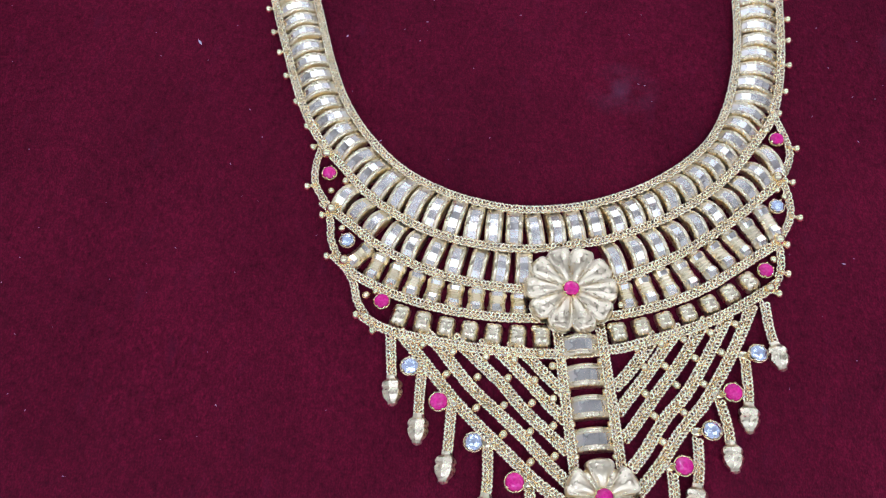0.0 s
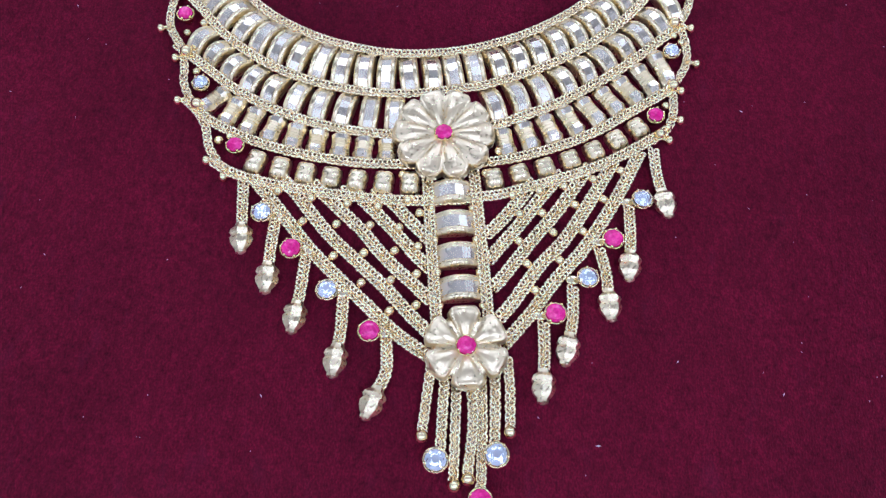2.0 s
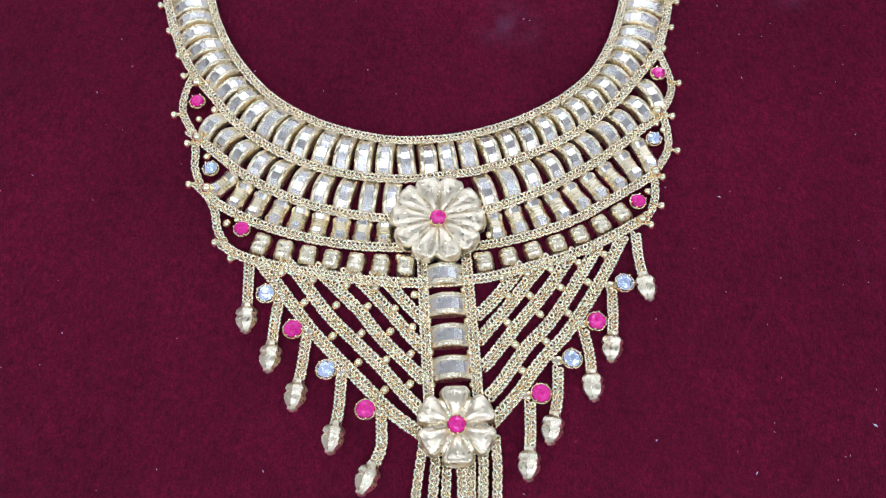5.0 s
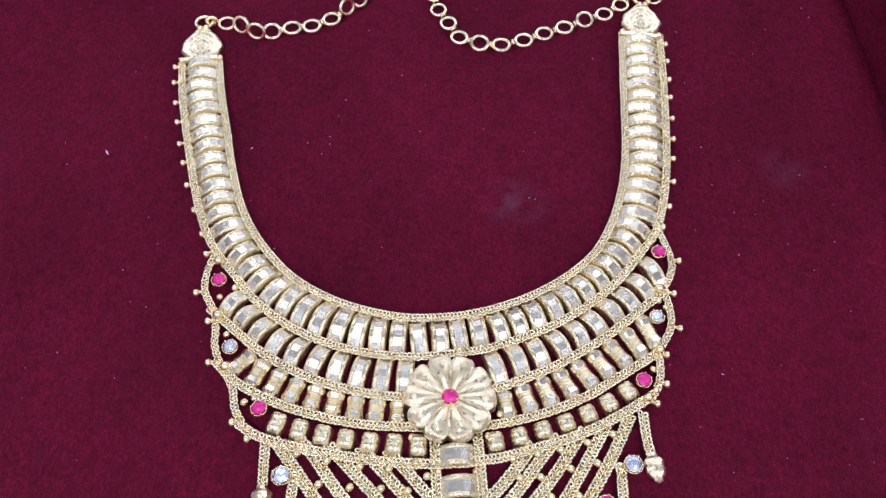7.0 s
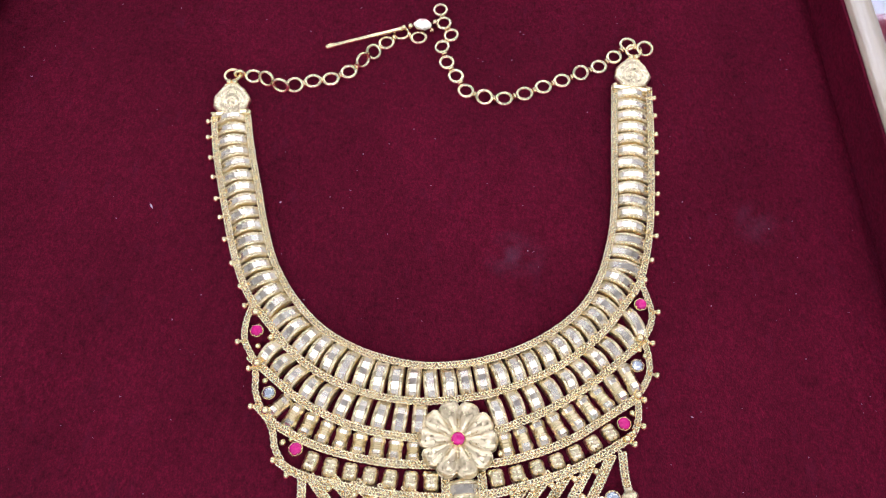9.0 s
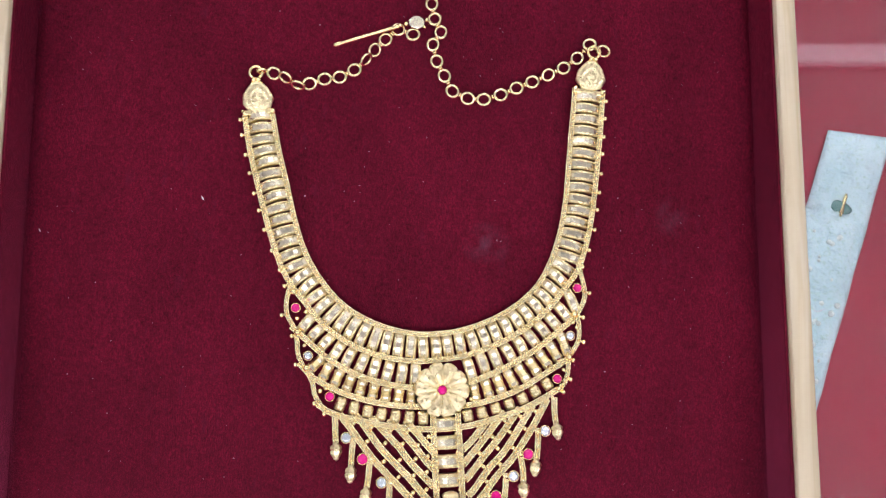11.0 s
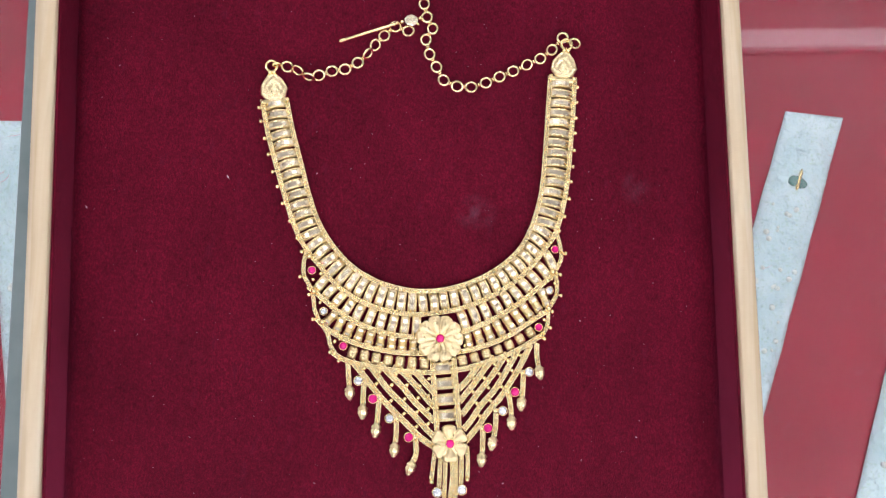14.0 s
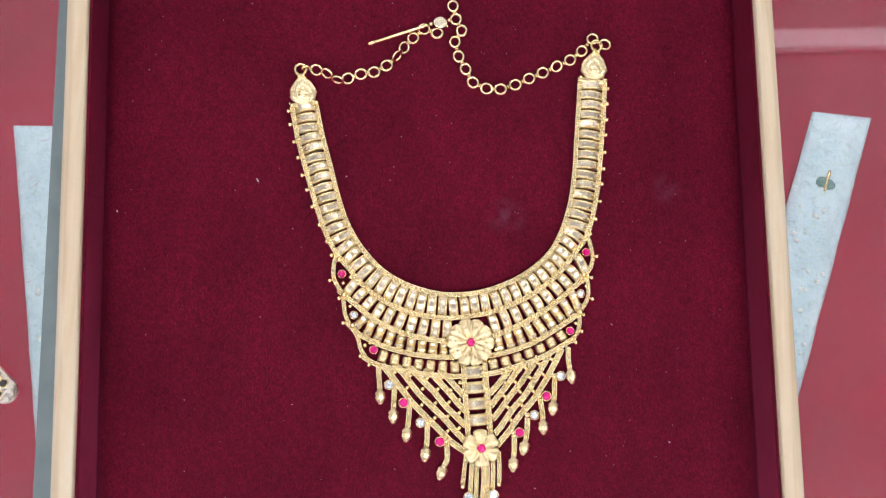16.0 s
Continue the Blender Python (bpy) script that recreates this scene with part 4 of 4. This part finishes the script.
# end caps, rings, chain and clasp
def end_cap(x, y, turn):
    """A flat pear-shaped cap, with a raised rim and a small boss; its neck points along +y."""
    v, f = [], []
    n = 36
    for k, (s, z) in enumerate(((1.0, 0.2), (1.02, 1.2), (0.94, 1.9), (0.80, 2.0), (0.72, 1.6), (0.60, 1.6), (0.52, 2.1), (0.40, 2.1), (0.34, 1.7), (0.22, 1.8), (0.14, 2.3), (0.02, 2.4))):
        for i in range(n):
            a = 2 * math.pi * i / n
            px = 6.5 * math.cos(a) * (1 - 0.30 * max(0.0, math.sin(a)) ** 1.3) * (1 + 0.03 * math.cos(9 * a))
            py = 8.0 * math.sin(a) if math.sin(a) > 0 else 6.4 * math.sin(a) * (0.92 + 0.08 * abs(math.cos(a)))
            v.append((px * s, py * s - (1 - s) * 1.2, z))
    m = 12
    for k in range(m - 1):
        for i in range(n):
            f.append((k * n + i, k * n + (i + 1) % n, (k + 1) * n + (i + 1) % n, (k + 1) * n + i))
    f += [tuple(range(n))[::-1], tuple((m - 1) * n + i for i in range(n))]
    part("end_cap", mesh_of("end_cap", np.array(v) * MM, f, satin, True), necklace, "pear-shaped gold end cap", turned(x, y, 0.5, turn))
    for side in (-1, 1):
        for lx, ly, r in ((6.0 * side, -5.9, 1.25), (1.9 * side, 6.9, 0.95)):
            ball(x + lx * math.cos(turn) - ly * math.sin(turn), y + lx * math.sin(turn) + ly * math.cos(turn), r, 1.6)


end_cap(-82.5, 121.2, 0.14)
end_cap(61.7, 138.0, -0.13)
for x, y, turn in ((-82.2, 115.3, 0.16), (60.3, 131.3, -0.12)):
    part("cap_collar", box_mesh("cap_collar", (-0.0064, -0.0012, 0.0004), (0.0064, 0.0012, 0.0024), gold, 0.0006), necklace, "gold collar bar", turned(x, y, 0, turn))
big = mesh_of("end_ring", *[a * MM if a.dtype == float else a for a in torus_arrays(2.75, 0.72, 20, 8)], gold, True)
part("end_ring", big, necklace, "thick gold ring", turned(-84.1, 133.2, 1.1))
part("end_ring", big, necklace, "thick gold ring", turned(63.4, 150.1, 1.1))
for x, y in ((-84.7, 129.6), (-82.7, 129.8), (62.0, 146.5), (64.0, 146.6)):
    ball(x, y, 1.25, 1.7)
LINKS = [(-76.5, 133.2), (-71.2, 131.0), (-65.7, 127.8), (-60.9, 129.1), (-54.6, 131.7), (-48.2, 132.9), (-42.0, 136.5), (-37.0, 140.9), (-33.5, 145.7), (-29.1, 151.2), (-23.7, 156.1), (-17.1, 154.2), (-7.8, 161.9)]
LINKS_R = [(-9.3, 168.8), (-7.8, 161.9), (-4.9, 155.9), (-8.2, 149.9), (-6.3, 142.3), (-2.8, 135.8), (0.9, 129.0), (7.6, 125.8), (14.7, 125.9), (22.1, 128.4), (29.0, 131.8), (35.9, 135.0), (42.8, 138.3), (49.8, 142.1), (55.8, 147.0), (61.4, 153.6), (67.3, 150.3)]
LINK = mesh_of("chain_link", *[a * MM if a.dtype == float else a for a in torus_arrays(2.42, 0.66, 16, 6, 1.14)], link_gold, True)
JOINT = mesh_of("joint_ring", *[a * MM if a.dtype == float else a for a in torus_arrays(0.9, 0.45, 10, 6)], gold, True)
TIPPED = {(-71.2, 131.0): 1.0, (-65.7, 127.8): 1.25, (-37.0, 140.9): 1.15, (-60.9, 129.1): 0.45, (-33.5, 145.7): 0.6, (67.3, 150.3): 0.9, (7.6, 125.8): 0.45, (42.8, 138.3): 0.5}
for line in (LINKS, LINKS_R):
    for i, (x, y) in enumerate(line):
        if line is LINKS_R and (x, y) == (-7.0, 163.2):
            continue
        bx, by = line[min(i + 1, len(line) - 1)]
        ax, ay = line[max(i - 1, 0)]
        along = math.atan2(by - ay, bx - ax)
        tip = TIPPED.get((x, y), 0.12)
        part("chain_link", LINK, necklace, "", turned(x, y, 0.75 + 2.3 * math.sin(tip) * 0.9, along) @ Matrix.Rotation(tip, 4, "X"))
    for (ax, ay), (bx, by) in zip(line, line[1:]):
        along = math.atan2(by - ay, bx - ax)
        part("joint_ring", JOINT, necklace, "", turned((ax + bx) / 2, (ay + by) / 2, 1.05, along) @ Matrix.Rotation(math.pi / 2, 4, "Y"))
part("joint_ring", JOINT, necklace, "", turned(-81.7, 133.9, 1.2, 0.2, 1.8, 1.8, 1.4) @ Matrix.Rotation(1.2, 4, "X"))
rod = lathe("clasp_pin", [(0.5, 0.0), (1.0, 0.7), (1.15, 2.2), (0.85, 4.0), (0.8, 28.0), (1.0, 29.0), (0.7, 30.5)], 10, gold)
rod.transform(Matrix.Scale(MM, 4) @ Matrix.Rotation(math.pi / 2, 4, "Y"))
part("clasp_pin", rod, necklace, "gold clasp pin", turned(-51.5, 146.6, 2.6, math.atan2(10.4, 28.0)))
plate = lathe("clasp_plate", [(2.2, 0.0), (2.9, 0.3), (2.9, 0.8), (2.4, 1.05)], 20, facet_gold, False, stretch=1.18)
plate.transform(Matrix.Scale(MM, 4))
part("clasp_plate", plate, necklace, "flat oval gold plate", turned(-15.8, 159.0, 2.4, 0.2) @ Matrix.Rotation(0.1, 4, "Y"))
for x, y in ((-22.9, 157.4), (-20.3, 158.2), (-11.2, 160.5)):
    ball(x, y, 1.1, 2.8)


# lint on the velvet
def lint():
    rng = np.random.RandomState(5)
    spots = [(-102.9, 77.2, 0.7), (-60.4, 80.0, 0.45), (-168.1, 60.9, 0.6), (47.4, -49.5, 0.35), (94.6, -45.2, 0.55), (30.4, -66.4, 0.4), (67.7, -55.8, 0.3), (-48.8, 44.4, 0.3), (68.1, 10.0, 0.35), (-42.6, 8.0, 0.3)]
    spots += [(rng.uniform(-165, 130), rng.uniform(-110, 220), rng.uniform(0.1, 0.24)) for _ in range(260)]
    v, f = [], []
    for x, y, r in spots:
        a, k = rng.uniform(0, math.pi), len(v)
        l = rng.uniform(0.8, 1.9)
        for u, w, z in ((-l, 0, 0), (0, -0.5, 0), (l, 0, 0), (0, 0.5, 0), (0, 0, 0.8)):
            v.append(((x + r * (u * math.cos(a) - w * math.sin(a))) * MM, (y + r * (u * math.sin(a) + w * math.cos(a))) * MM, (0.05 + r * z) * MM))
        f += [(k, k + 1, k + 4), (k + 1, k + 2, k + 4), (k + 2, k + 3, k + 4), (k + 3, k, k + 4)]
    return mesh_of("lint", v, f, lint_mat, True)


tagged(new("lint", lint()), "specks of pale lint scattered on the velvet", "lint", kind="stuff")
